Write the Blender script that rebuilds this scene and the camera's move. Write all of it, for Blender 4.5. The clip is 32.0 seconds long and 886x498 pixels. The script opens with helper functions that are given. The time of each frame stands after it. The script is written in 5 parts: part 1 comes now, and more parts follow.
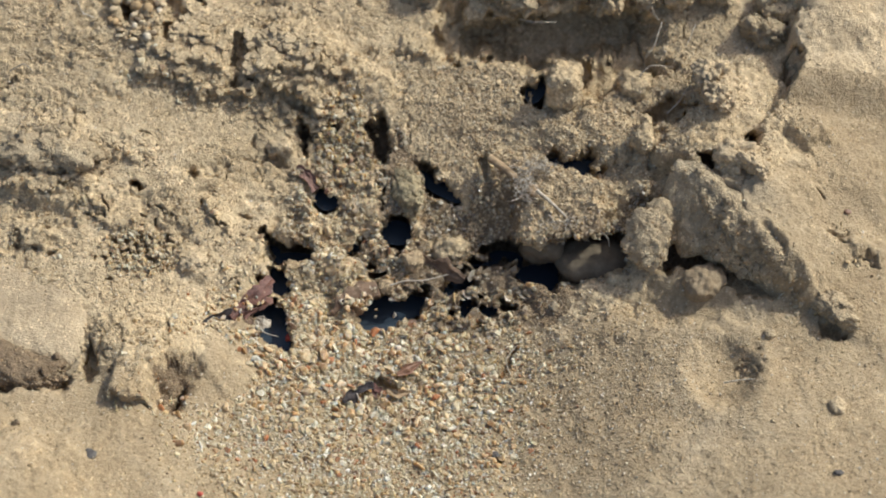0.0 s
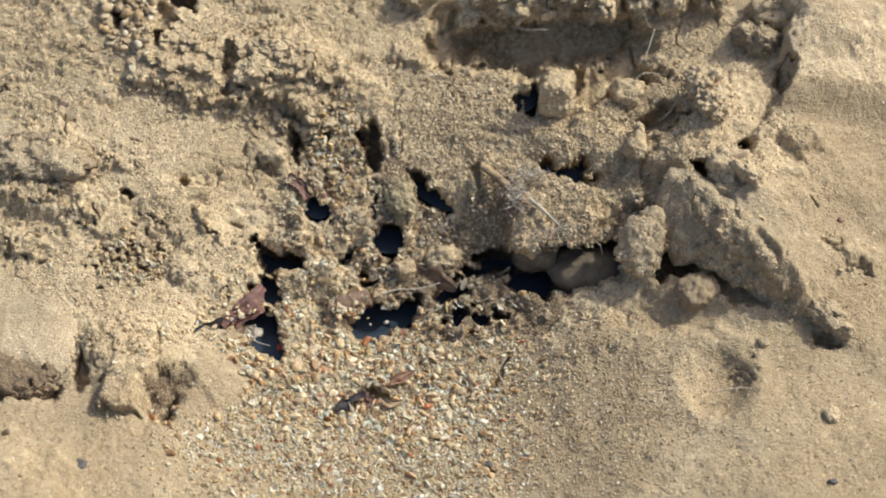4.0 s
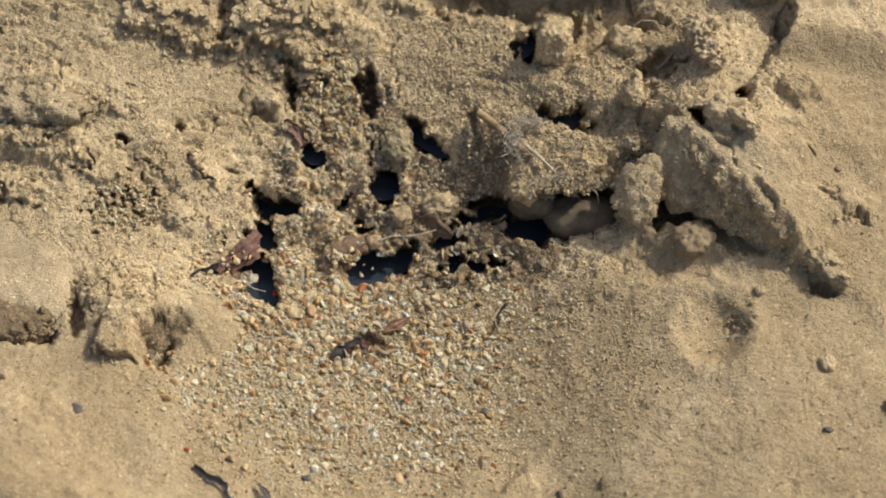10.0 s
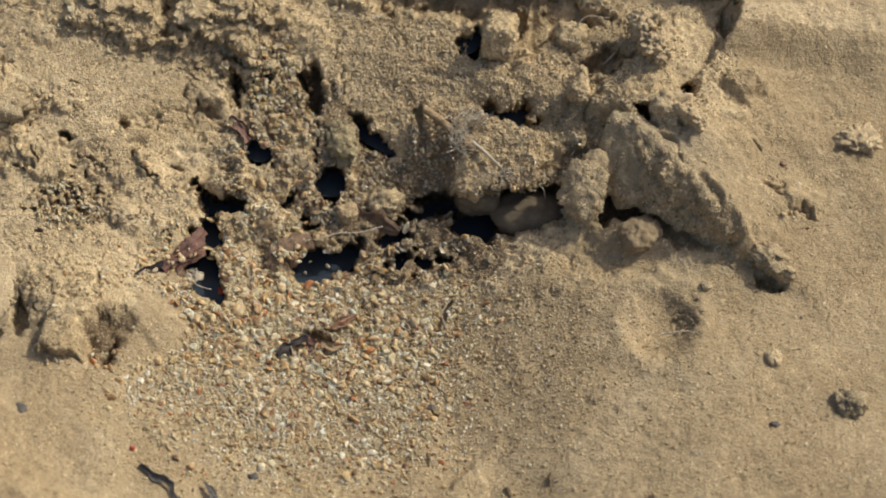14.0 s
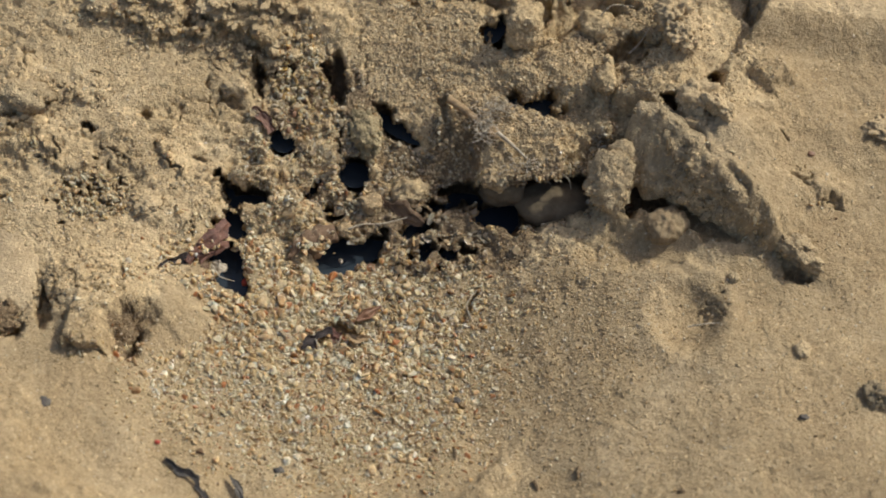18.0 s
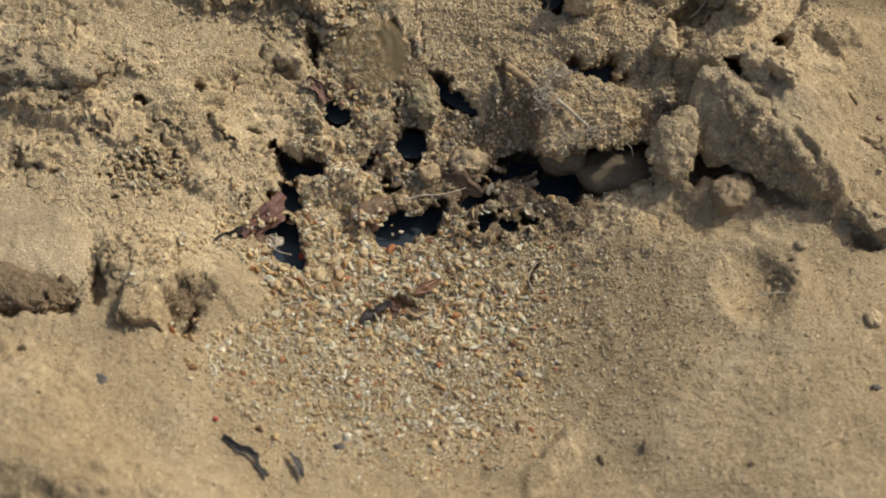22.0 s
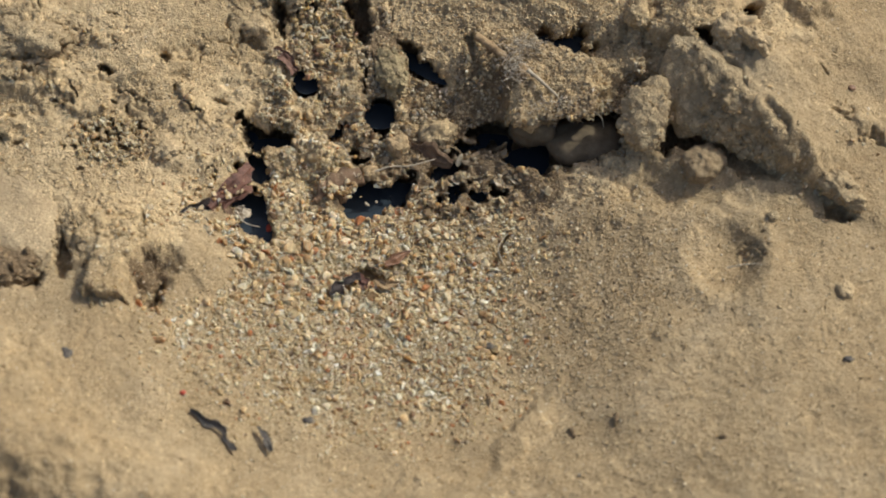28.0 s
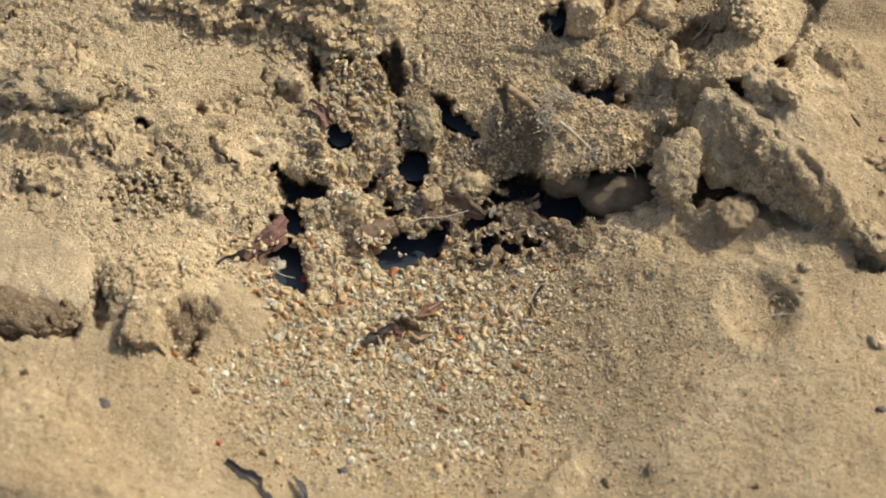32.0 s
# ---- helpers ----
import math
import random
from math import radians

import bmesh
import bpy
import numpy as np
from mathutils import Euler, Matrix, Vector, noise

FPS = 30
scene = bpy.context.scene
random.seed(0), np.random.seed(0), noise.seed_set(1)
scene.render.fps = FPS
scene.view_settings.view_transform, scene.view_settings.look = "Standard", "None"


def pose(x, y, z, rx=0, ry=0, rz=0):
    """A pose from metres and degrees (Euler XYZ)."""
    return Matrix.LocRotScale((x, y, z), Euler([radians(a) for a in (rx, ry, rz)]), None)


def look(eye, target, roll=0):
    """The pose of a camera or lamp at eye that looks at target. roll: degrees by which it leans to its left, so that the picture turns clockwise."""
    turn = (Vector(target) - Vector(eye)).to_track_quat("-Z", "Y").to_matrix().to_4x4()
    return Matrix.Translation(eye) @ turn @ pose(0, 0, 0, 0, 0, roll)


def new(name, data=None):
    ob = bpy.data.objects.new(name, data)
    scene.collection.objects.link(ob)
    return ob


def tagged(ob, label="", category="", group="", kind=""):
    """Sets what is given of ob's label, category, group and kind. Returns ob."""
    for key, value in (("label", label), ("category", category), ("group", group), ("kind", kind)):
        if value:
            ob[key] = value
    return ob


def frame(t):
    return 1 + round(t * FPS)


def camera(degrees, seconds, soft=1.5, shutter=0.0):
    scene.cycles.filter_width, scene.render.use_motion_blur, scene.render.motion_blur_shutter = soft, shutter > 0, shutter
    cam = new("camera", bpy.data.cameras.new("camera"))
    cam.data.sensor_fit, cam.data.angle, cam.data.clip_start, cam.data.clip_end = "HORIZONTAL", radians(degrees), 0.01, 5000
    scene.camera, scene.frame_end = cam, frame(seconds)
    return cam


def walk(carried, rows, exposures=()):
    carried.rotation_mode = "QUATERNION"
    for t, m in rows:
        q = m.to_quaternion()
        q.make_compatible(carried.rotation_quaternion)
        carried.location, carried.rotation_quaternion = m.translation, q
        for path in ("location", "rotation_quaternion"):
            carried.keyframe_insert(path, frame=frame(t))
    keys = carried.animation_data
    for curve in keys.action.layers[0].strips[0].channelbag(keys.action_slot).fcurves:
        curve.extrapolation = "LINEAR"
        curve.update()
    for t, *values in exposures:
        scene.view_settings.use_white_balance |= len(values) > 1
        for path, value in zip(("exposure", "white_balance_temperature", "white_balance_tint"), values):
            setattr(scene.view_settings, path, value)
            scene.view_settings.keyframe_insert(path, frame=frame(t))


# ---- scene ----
# The camera: a long lens held in the hand, about 37 cm from the sand.
cam = camera(24.0, 32.0, soft=1.85)
cam.data.dof.use_dof = True
cam.data.dof.focus_distance = 0.367
cam.data.dof.aperture_fstop = 18.0
MM = 0.001
# seconds, place in millimetres, turn in degrees
ROWS = [
    (0.0, 5.68, -215.06, 307.04, 36.403, 0.380, 0.448),
    (0.5, 5.78, -213.92, 306.69, 36.418, 0.296, 0.346),
    (1.0, 4.42, -213.10, 306.09, 36.442, 0.223, 0.381),
    (1.5, 4.48, -211.78, 306.44, 36.242, 0.143, 0.332),
    (2.0, 5.58, -212.06, 307.40, 36.420, 0.035, 0.223),
    (2.5, 5.46, -213.83, 307.86, 36.759, 0.145, 0.229),
    (3.0, 5.66, -214.36, 307.18, 36.812, 0.106, 0.132),
    (3.5, 4.96, -213.80, 305.81, 36.628, 0.228, 0.276),
    (5.5, 4.90, -214.33, 307.75, 36.541, -0.305, -0.186),
    (6.0, 4.14, -214.23, 307.90, 36.698, -0.376, -0.035),
    (6.5, 4.36, -214.49, 307.54, 36.764, -0.377, -0.037),
    (7.0, 5.18, -214.83, 306.43, 36.464, -0.251, -0.054),
    (7.5, 4.21, -213.96, 305.72, 35.918, -0.327, 0.008),
    (8.0, 3.99, -214.64, 305.45, 35.782, -0.343, -0.017),
    (8.5, 3.95, -214.70, 304.83, 35.631, -0.388, 0.123),
    (9.0, 3.02, -213.88, 304.79, 35.281, -0.316, 0.165),
    (9.5, 3.03, -214.13, 303.64, 35.420, -0.496, 0.044),
    (10.0, 3.14, -214.51, 304.69, 35.318, -0.341, 0.245),
    (10.5, 2.40, -213.36, 305.85, 35.166, -0.559, 0.040),
    (11.0, 2.84, -214.03, 305.23, 35.631, -0.816, -0.105),
    (11.5, 3.12, -213.83, 305.73, 35.597, -0.837, -0.061),
    (12.0, 3.17, -213.79, 305.09, 35.863, -1.066, -0.193),
    (12.5, 4.18, -213.48, 304.53, 35.888, -1.288, -0.480),
    (13.0, 4.26, -213.70, 304.07, 35.646, -1.047, -0.419),
    (13.5, 3.00, -214.18, 304.13, 35.386, -1.404, -0.809),
    (15.5, 4.30, -213.10, 301.54, 34.974, -1.269, -0.814),
    (16.0, 2.89, -212.64, 301.90, 34.417, -1.274, -0.944),
    (16.5, 1.37, -212.77, 301.85, 34.174, -1.388, -1.060),
    (17.0, 1.59, -212.85, 301.38, 34.276, -1.350, -0.955),
    (17.5, 0.90, -210.94, 302.59, 34.139, -1.379, -0.932),
    (18.0, 0.01, -210.79, 302.74, 34.698, -1.185, -0.784),
    (18.5, -1.80, -211.42, 302.67, 34.985, -1.050, -0.592),
    (19.0, -0.43, -212.53, 304.05, 35.048, -0.579, -0.454),
    (19.5, -0.23, -212.05, 303.42, 35.127, -0.643, -0.445),
    (20.0, -0.02, -211.56, 302.13, 35.000, -0.000, -0.000),
    (20.5, -1.24, -211.15, 300.27, 34.760, 0.135, -0.049),
    (21.0, -1.59, -210.29, 298.06, 34.559, -0.009, -0.268),
    (21.5, -3.50, -208.13, 296.25, 34.306, 0.160, -0.418),
    (22.0, -2.57, -207.29, 296.33, 34.023, 0.184, -0.622),
    (22.5, -2.45, -207.51, 297.20, 34.013, -0.115, -1.137),
    (23.0, -2.29, -207.94, 297.17, 34.181, -0.125, -1.121),
    (23.5, -3.15, -207.67, 296.76, 34.175, 0.039, -0.990),
    (24.0, -3.30, -207.00, 296.52, 34.146, 0.073, -0.839),
    (24.5, -2.75, -207.66, 295.91, 34.320, 0.022, -0.906),
    (25.0, -2.14, -208.49, 295.74, 34.345, -0.265, -1.184),
    (25.5, -3.13, -208.16, 295.25, 34.233, -0.316, -1.219),
    (26.0, -3.05, -207.65, 294.46, 34.035, -0.263, -1.208),
    (26.5, -2.55, -206.95, 293.80, 33.748, -0.204, -1.101),
    (28.5, -3.89, -205.84, 293.22, 33.323, -0.598, -1.248),
    (29.0, -4.75, -206.14, 293.18, 33.334, -0.395, -1.051),
    (29.5, -3.55, -205.52, 293.58, 33.371, -0.110, -0.841),
    (30.0, -5.12, -205.48, 293.57, 33.543, -0.101, -0.913),
    (30.5, -5.40, -205.90, 293.70, 33.599, 0.095, -0.920),
    (31.0, -4.15, -204.92, 295.54, 33.534, -0.018, -1.160),
    (31.5, -5.47, -205.25, 296.10, 34.245, -0.132, -1.216),
    (32.0, -4.88, -206.80, 295.82, 34.633, 0.042, -0.931),
]
walk(cam, [(t, pose(x * MM, y * MM, z * MM, rx, ry, rz)) for t, x, y, z, rx, ry, rz in ROWS],
     exposures=[(0.0, 0.230, 5520, 10), (1.0, 0.260, 5520, 10), (2.0, 0.310, 5530, 10), (3.0, 0.360, 5540, 10), (6.0, 0.410, 5600, 10), (7.0, 0.440, 5680, 10),
                (7.6, 0.225, 5950, 10), (8.0, 0.135, 6030, 10), (10.0, 0.115, 6000, 10), (12.0, 0.085, 6030, 10), (13.0, 0.035, 6030, 10), (16.0, -0.095, 6030, 10),
                (18.0, -0.085, 6000, 10), (20.0, -0.065, 6000, 10), (22.0, -0.135, 6000, 10), (24.0, -0.135, 5950, 10), (26.0, -0.085, 6000, 10), (29.0, -0.015, 6000, 10),
                (30.0, 0.055, 6000, 10), (32.0, 0.215, 6030, 10)])

# ---- light: a clear sky and a high sun from the far right ----
SUN = Vector((0.635, 0.31, 0.72)).normalized()
world = bpy.data.worlds.new("sky")
scene.world = world
world.use_nodes = True
wn = world.node_tree
sky = wn.nodes.new("ShaderNodeTexSky")
sky.sky_type = 'NISHITA'
sky.sun_disc = False
sky.dust_density = 5.0
sky.ozone_density = 0.2
sky.sun_elevation = math.asin(SUN.z)
sky.sun_rotation = math.atan2(SUN.x, SUN.y)
wn.links.new(sky.outputs[0], wn.nodes["Background"].inputs[0])
wn.nodes["Background"].inputs[1].default_value = 0.12
sun_data = bpy.data.lights.new("sun", 'SUN')
sun_data.energy = 3.0
sun_data.angle = radians(0.9)
sun_data.color = (1.0, 0.955, 0.80)
sun = new("sun", sun_data)
sun.matrix_world = look(SUN, (0, 0, 0))

RNG = np.random.default_rng(7)


# ---- materials ----
def material(name, rough=0.9, spec=0.25):
    m = bpy.data.materials.new(name)
    m.use_nodes = True
    b = m.node_tree.nodes["Principled BSDF"]
    b.inputs["Roughness"].default_value = rough
    b.inputs["Specular IOR Level"].default_value = spec
    return m, m.node_tree.nodes, m.node_tree.links, b


def noise_node(nodes, links, coord, scale, detail=6, rough=0.6):
    n = nodes.new("ShaderNodeTexNoise")
    n.inputs["Scale"].default_value = scale
    n.inputs["Detail"].default_value = detail
    n.inputs["Roughness"].default_value = rough
    links.new(coord, n.inputs["Vector"])
    return n.outputs["Fac"]


def ramp(nodes, links, fac, stops, interpolation='LINEAR'):
    r = nodes.new("ShaderNodeValToRGB")
    r.color_ramp.interpolation = interpolation
    e = r.color_ramp.elements
    while len(e) < len(stops):
        e.new(0.5)
    for el, (p, c) in zip(e, stops):
        el.position, el.color = p, (*c, 1)
    links.new(fac, r.inputs[0])
    return r.outputs[0]


def mix(nodes, links, fac, a, b, blend='MIX'):
    n = nodes.new("ShaderNodeMix")
    n.data_type, n.blend_type = 'RGBA', blend
    for sock, v in ((n.inputs[0], fac), (n.inputs[6], a), (n.inputs[7], b)):
        if isinstance(v, (int, float)):
            sock.default_value = v
        elif isinstance(v, tuple):
            sock.default_value = (*v, 1)
        else:
            links.new(v, sock)
    return n.outputs[2]


def bump(nodes, links, bsdf, height, dist, strength=1.0):
    n = nodes.new("ShaderNodeBump")
    n.inputs["Strength"].default_value = strength
    n.inputs["Distance"].default_value = dist
    links.new(height, n.inputs["Height"])
    links.new(n.outputs[0], bsdf.inputs["Normal"])


def earth(name, dark, mid, light, speck=0.5, relief=0.0004, rough=0.9, spec=0.25, grain=0.0003):
    """Dry silt and fine sand: blotches, packed grains of several tones, and grain glints and tiny shadows coloured in
    as pale and dark specks.
    """
    m, nodes, links, b = material(name, rough, spec)
    co = nodes.new("ShaderNodeTexCoord").outputs["Object"]
    big = noise_node(nodes, links, co, 60, 5, 0.62)
    patch = noise_node(nodes, links, co, 150, 4, 0.6)
    mid_n = noise_node(nodes, links, co, 420, 6, 0.7)
    fine = noise_node(nodes, links, co, 1900, 3, 0.6)
    c = ramp(nodes, links, mid_n, [(0.25, dark), (0.5, mid), (0.75, light)])
    c2 = ramp(nodes, links, big, [(0.32, dark), (0.52, mid), (0.7, light)])
    c = mix(nodes, links, 0.5, c, c2)
    cells = []
    for scale in (1500, 3100):
        v = nodes.new("ShaderNodeTexVoronoi")
        v.inputs["Scale"].default_value = scale
        links.new(co, v.inputs["Vector"])
        cells.append(v)
    sp = ramp(nodes, links, cells[0].outputs["Color"], [(0.1, (0.74, 0.69, 0.62)), (0.35, (0.94, 0.92, 0.88)), (0.65, (1.03, 1.0, 0.95)), (0.9, (1.35, 1.31, 1.24))])
    c = mix(nodes, links, speck, c, sp, 'MULTIPLY')
    # grain tones, whose ends paint in bright glints and tiny shadows between grains
    tone = ramp(nodes, links, cells[1].outputs["Color"], [(0.0, (0.72, 0.68, 0.62)), (0.3, (0.93, 0.91, 0.88)), (0.6, (1.05, 1.04, 1.02)), (0.82, (1.2, 1.18, 1.15)), (0.9, (1.75, 1.72, 1.66))])
    dense = ramp(nodes, links, patch, [(0.40, (0.25, 0.25, 0.25)), (0.62, (1, 1, 1))])
    c = mix(nodes, links, mix(nodes, links, 1.0, dense, (0.9, 0.9, 0.9), 'MULTIPLY'), c, mix(nodes, links, 1.0, c, tone, 'MULTIPLY'))
    links.new(c, b.inputs["Base Color"])
    h = nodes.new("ShaderNodeMath")
    h.operation = 'ADD'
    links.new(fine, h.inputs[0])
    links.new(mid_n, h.inputs[1])
    low = nodes.new("ShaderNodeBump")
    low.inputs["Strength"].default_value, low.inputs["Distance"].default_value = 0.9, relief
    links.new(h.outputs[0], low.inputs["Height"])
    dome = nodes.new("ShaderNodeMath")
    dome.operation = 'MULTIPLY'
    links.new(cells[1].outputs["Distance"], dome.inputs[0])
    links.new(dense, dome.inputs[1])
    top = nodes.new("ShaderNodeBump")
    top.invert = True
    top.inputs["Strength"].default_value, top.inputs["Distance"].default_value = 0.8, grain
    links.new(dome.outputs[0], top.inputs["Height"])
    links.new(low.outputs[0], top.inputs["Normal"])
    links.new(top.outputs[0], b.inputs["Normal"])
    return m


def grain_material(name, stops, rough=0.4, spec=0.4, lucent=0.0):
    """Sand grains: each one takes its mineral's colour."""
    m, nodes, links, b = material(name, rough, spec)
    g = nodes.new("ShaderNodeNewGeometry")
    co = nodes.new("ShaderNodeTexCoord").outputs["Object"]
    c = ramp(nodes, links, g.outputs["Random Per Island"], stops, 'CONSTANT')
    n = noise_node(nodes, links, co, 1600, 4, 0.65)
    v = ramp(nodes, links, n, [(0.3, (0.72, 0.70, 0.66)), (0.7, (1.12, 1.1, 1.06))])
    links.new(mix(nodes, links, 0.8, c, v, 'MULTIPLY'), b.inputs["Base Color"])
    bump(nodes, links, b, n, 0.0002, 0.5)
    b.inputs["Subsurface Weight"].default_value = lucent
    b.inputs["Subsurface Radius"].default_value = (1.0, 0.8, 0.6)
    b.inputs["Subsurface Scale"].default_value = 0.0014
    return m


def plain(name, a, c, scale=300, rough=0.7, spec=0.3, relief=0.0003, dust=None):
    """Two tones in streaks and blotches, for leaves, twigs and stones."""
    m, nodes, links, b = material(name, rough, spec)
    co = nodes.new("ShaderNodeTexCoord").outputs["Object"]
    n = noise_node(nodes, links, co, scale, 7, 0.68)
    links.new(ramp(nodes, links, n, [(0.3, a), (0.62, c)] + ([(0.70, dust)] if dust else [])), b.inputs["Base Color"])
    bump(nodes, links, b, n, relief, 0.8)
    return m


SOIL = earth("dry_silt", (0.262, 0.190, 0.103), (0.366, 0.277, 0.157), (0.466, 0.367, 0.228), 0.45, 0.0004, grain=0.00013)
CRUST = earth("silt_crust", (0.335, 0.252, 0.140), (0.482, 0.372, 0.217), (0.605, 0.485, 0.305), 0.75, 0.0004)
PALE = earth("pale_silt", (0.365, 0.275, 0.155), (0.485, 0.372, 0.219), (0.58, 0.461, 0.292), 0.4, 0.0003, grain=0.0002)
PLATE = earth("plate_silt", (0.265, 0.202, 0.120), (0.425, 0.327, 0.195), (0.52, 0.415, 0.262), 0.3, 0.0003, grain=0.00016)
GREY = earth("grey_crust", (0.278, 0.210, 0.124), (0.415, 0.326, 0.197), (0.536, 0.436, 0.278), 0.6, 0.0006)
SLAB = earth("slab_crust", (0.294, 0.221, 0.128), (0.433, 0.337, 0.201), (0.556, 0.449, 0.280), 0.6, 0.0005)
# dark brown for damp silt, and for shade put into the ground's colour
DAMP_SHADE = earth("damp_shade_silt", (0.138, 0.095, 0.050), (0.230, 0.161, 0.087), (0.340, 0.247, 0.138), 0.6, 0.0007, 0.6, 0.4)
QUARTZ = grain_material("coarse_grains", [
    (0.0, (0.536, 0.385, 0.211)), (0.13, (0.462, 0.318, 0.163)), (0.24, (0.609, 0.465, 0.278)), (0.35, (0.430, 0.300, 0.163)),
    (0.45, (0.525, 0.380, 0.206)), (0.53, (0.294, 0.188, 0.092)), (0.60, (0.598, 0.465, 0.288)), (0.68, (0.724, 0.590, 0.398)),
    (0.77, (0.493, 0.372, 0.228)), (0.83, (0.493, 0.325, 0.158)), (0.875, (0.173, 0.110, 0.061)), (0.91, (0.357, 0.165, 0.072)), (0.95, (0.777, 0.650, 0.470))], 0.33, 0.25, 0.95)
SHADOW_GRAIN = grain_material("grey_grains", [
    (0.0, (0.452, 0.341, 0.194)), (0.2, (0.389, 0.294, 0.168)), (0.4, (0.514, 0.404, 0.247)), (0.58, (0.326, 0.247, 0.147)),
    (0.72, (0.536, 0.436, 0.278)), (0.84, (0.430, 0.299, 0.152)), (0.93, (0.210, 0.158, 0.100)), (0.96, (0.588, 0.499, 0.347))], 0.75, 0.15)
FINE = grain_material("fine_grains", [
    (0.0, (0.45, 0.34, 0.195)), (0.2, (0.37, 0.27, 0.15)), (0.38, (0.50, 0.39, 0.235)), (0.54, (0.30, 0.22, 0.12)),
    (0.68, (0.57, 0.475, 0.32)), (0.80, (0.42, 0.29, 0.14)), (0.87, (0.26, 0.19, 0.112)), (0.94, (0.60, 0.52, 0.39))], 0.7, 0.2)
SILT_CRUMB = earth("damp_crumb", (0.32, 0.23, 0.13), (0.46, 0.345, 0.20), (0.58, 0.455, 0.285), 0.6, 0.0006)
WATER, _, _, water_bsdf = material("still_water", 0.15, 0.4)
# the blue base colour stands in for sky reflected by the water
water_bsdf.inputs["Base Color"].default_value = (0.038, 0.050, 0.064, 1)
water_bsdf.inputs["IOR"].default_value = 1.33
FLAKE = grain_material("silt_flakes", [
    (0.0, (0.50, 0.380, 0.220)), (0.2, (0.44, 0.330, 0.185)), (0.4, (0.56, 0.440, 0.270)), (0.58, (0.39, 0.285, 0.155)),
    (0.72, (0.60, 0.500, 0.330)), (0.85, (0.52, 0.375, 0.190)), (0.93, (0.30, 0.210, 0.115))], 0.5, 0.3, 0.7)
MURK, murk_nodes, murk_links, murk_bsdf = material("murky_water", 0.35, 0.15)
murk_bsdf.inputs["Base Color"].default_value = (0.50, 0.375, 0.20, 1)
murk_clear = murk_nodes.new("ShaderNodeBsdfTransparent")
murk_bend = murk_nodes.new("ShaderNodeBsdfRefraction")
murk_bend.inputs["IOR"].default_value = 1.33
murk_bend.inputs["Roughness"].default_value = 0.03
murk_wet, murk_mix = murk_nodes.new("ShaderNodeMixShader"), murk_nodes.new("ShaderNodeMixShader")
murk_wet.inputs[0].default_value = 0.45
murk_mix.inputs[0].default_value = 0.2
murk_links.new(murk_clear.outputs[0], murk_wet.inputs[1])
murk_links.new(murk_bend.outputs[0], murk_wet.inputs[2])
murk_links.new(murk_wet.outputs[0], murk_mix.inputs[1])
murk_links.new(murk_bsdf.outputs[0], murk_mix.inputs[2])
murk_links.new(murk_mix.outputs[0], murk_nodes["Material Output"].inputs["Surface"])
WET_FLAKE = grain_material("wet_flakes", [
    (0.0, (0.27, 0.20, 0.115)), (0.2, (0.22, 0.16, 0.09)), (0.4, (0.33, 0.255, 0.155)), (0.58, (0.18, 0.13, 0.075)),
    (0.72, (0.38, 0.31, 0.20)), (0.86, (0.30, 0.20, 0.10)), (0.94, (0.46, 0.40, 0.29))], 0.25, 0.6, 0.4)
OCHRE_FLAKE = grain_material("ochre_flakes", [
    (0.0, (0.43, 0.32, 0.16)), (0.2, (0.36, 0.26, 0.13)), (0.38, (0.50, 0.41, 0.25)), (0.54, (0.46, 0.30, 0.12)),
    (0.68, (0.30, 0.23, 0.12)), (0.80, (0.52, 0.44, 0.29)), (0.90, (0.38, 0.21, 0.10)), (0.95, (0.58, 0.51, 0.37))], 0.25, 0.5, 0.7)
CREAM = plain("cream_stone", (0.42, 0.335, 0.21), (0.53, 0.435, 0.29), 260, 0.7)
LEAF = plain("red_brown_leaf", (0.05, 0.022, 0.016), (0.18, 0.085, 0.055), 600, 0.6, 0.35, dust=(0.36, 0.26, 0.165))
TWIG = plain("brown_twig", (0.16, 0.10, 0.05), (0.40, 0.28, 0.15), 700, 0.8)
FIBRE = plain("pale_fibre", (0.27, 0.22, 0.15), (0.50, 0.43, 0.32), 900, 0.7)
HUSK = plain("seed_husk", (0.11, 0.05, 0.027), (0.28, 0.15, 0.08), 600, 0.45, 0.5, dust=(0.36, 0.27, 0.17))
RUSSET = plain("russet_leaf", (0.09, 0.042, 0.028), (0.21, 0.11, 0.07), 600, 0.6, 0.35, dust=(0.36, 0.26, 0.165))
CAKED = plain("dirt_caked_leaf", (0.085, 0.052, 0.03), (0.21, 0.132, 0.075), 520, 0.7, 0.3, 0.0006, dust=(0.44, 0.35, 0.22))
OCHRE = plain("ochre_stone", (0.27, 0.18, 0.075), (0.46, 0.33, 0.16), 500, 0.5)
FUZZ = plain("pale_fuzz", (0.30, 0.25, 0.18), (0.56, 0.49, 0.38), 900, 0.8)
BLACK = plain("black_litter", (0.012, 0.010, 0.010), (0.05, 0.036, 0.03), 800, 0.6)
DARK = plain("dark_litter", (0.045, 0.040, 0.038), (0.15, 0.13, 0.105), 700, 0.8, dust=(0.31, 0.24, 0.15))
BROWN = plain("brown_stone", (0.085, 0.064, 0.04), (0.19, 0.138, 0.085), 420, 0.65, 0.3)
TAN_STONE = plain("tan_stone", (0.20, 0.138, 0.075), (0.33, 0.248, 0.142), 420, 0.8, 0.2, 0.0005, dust=(0.44, 0.35, 0.21))
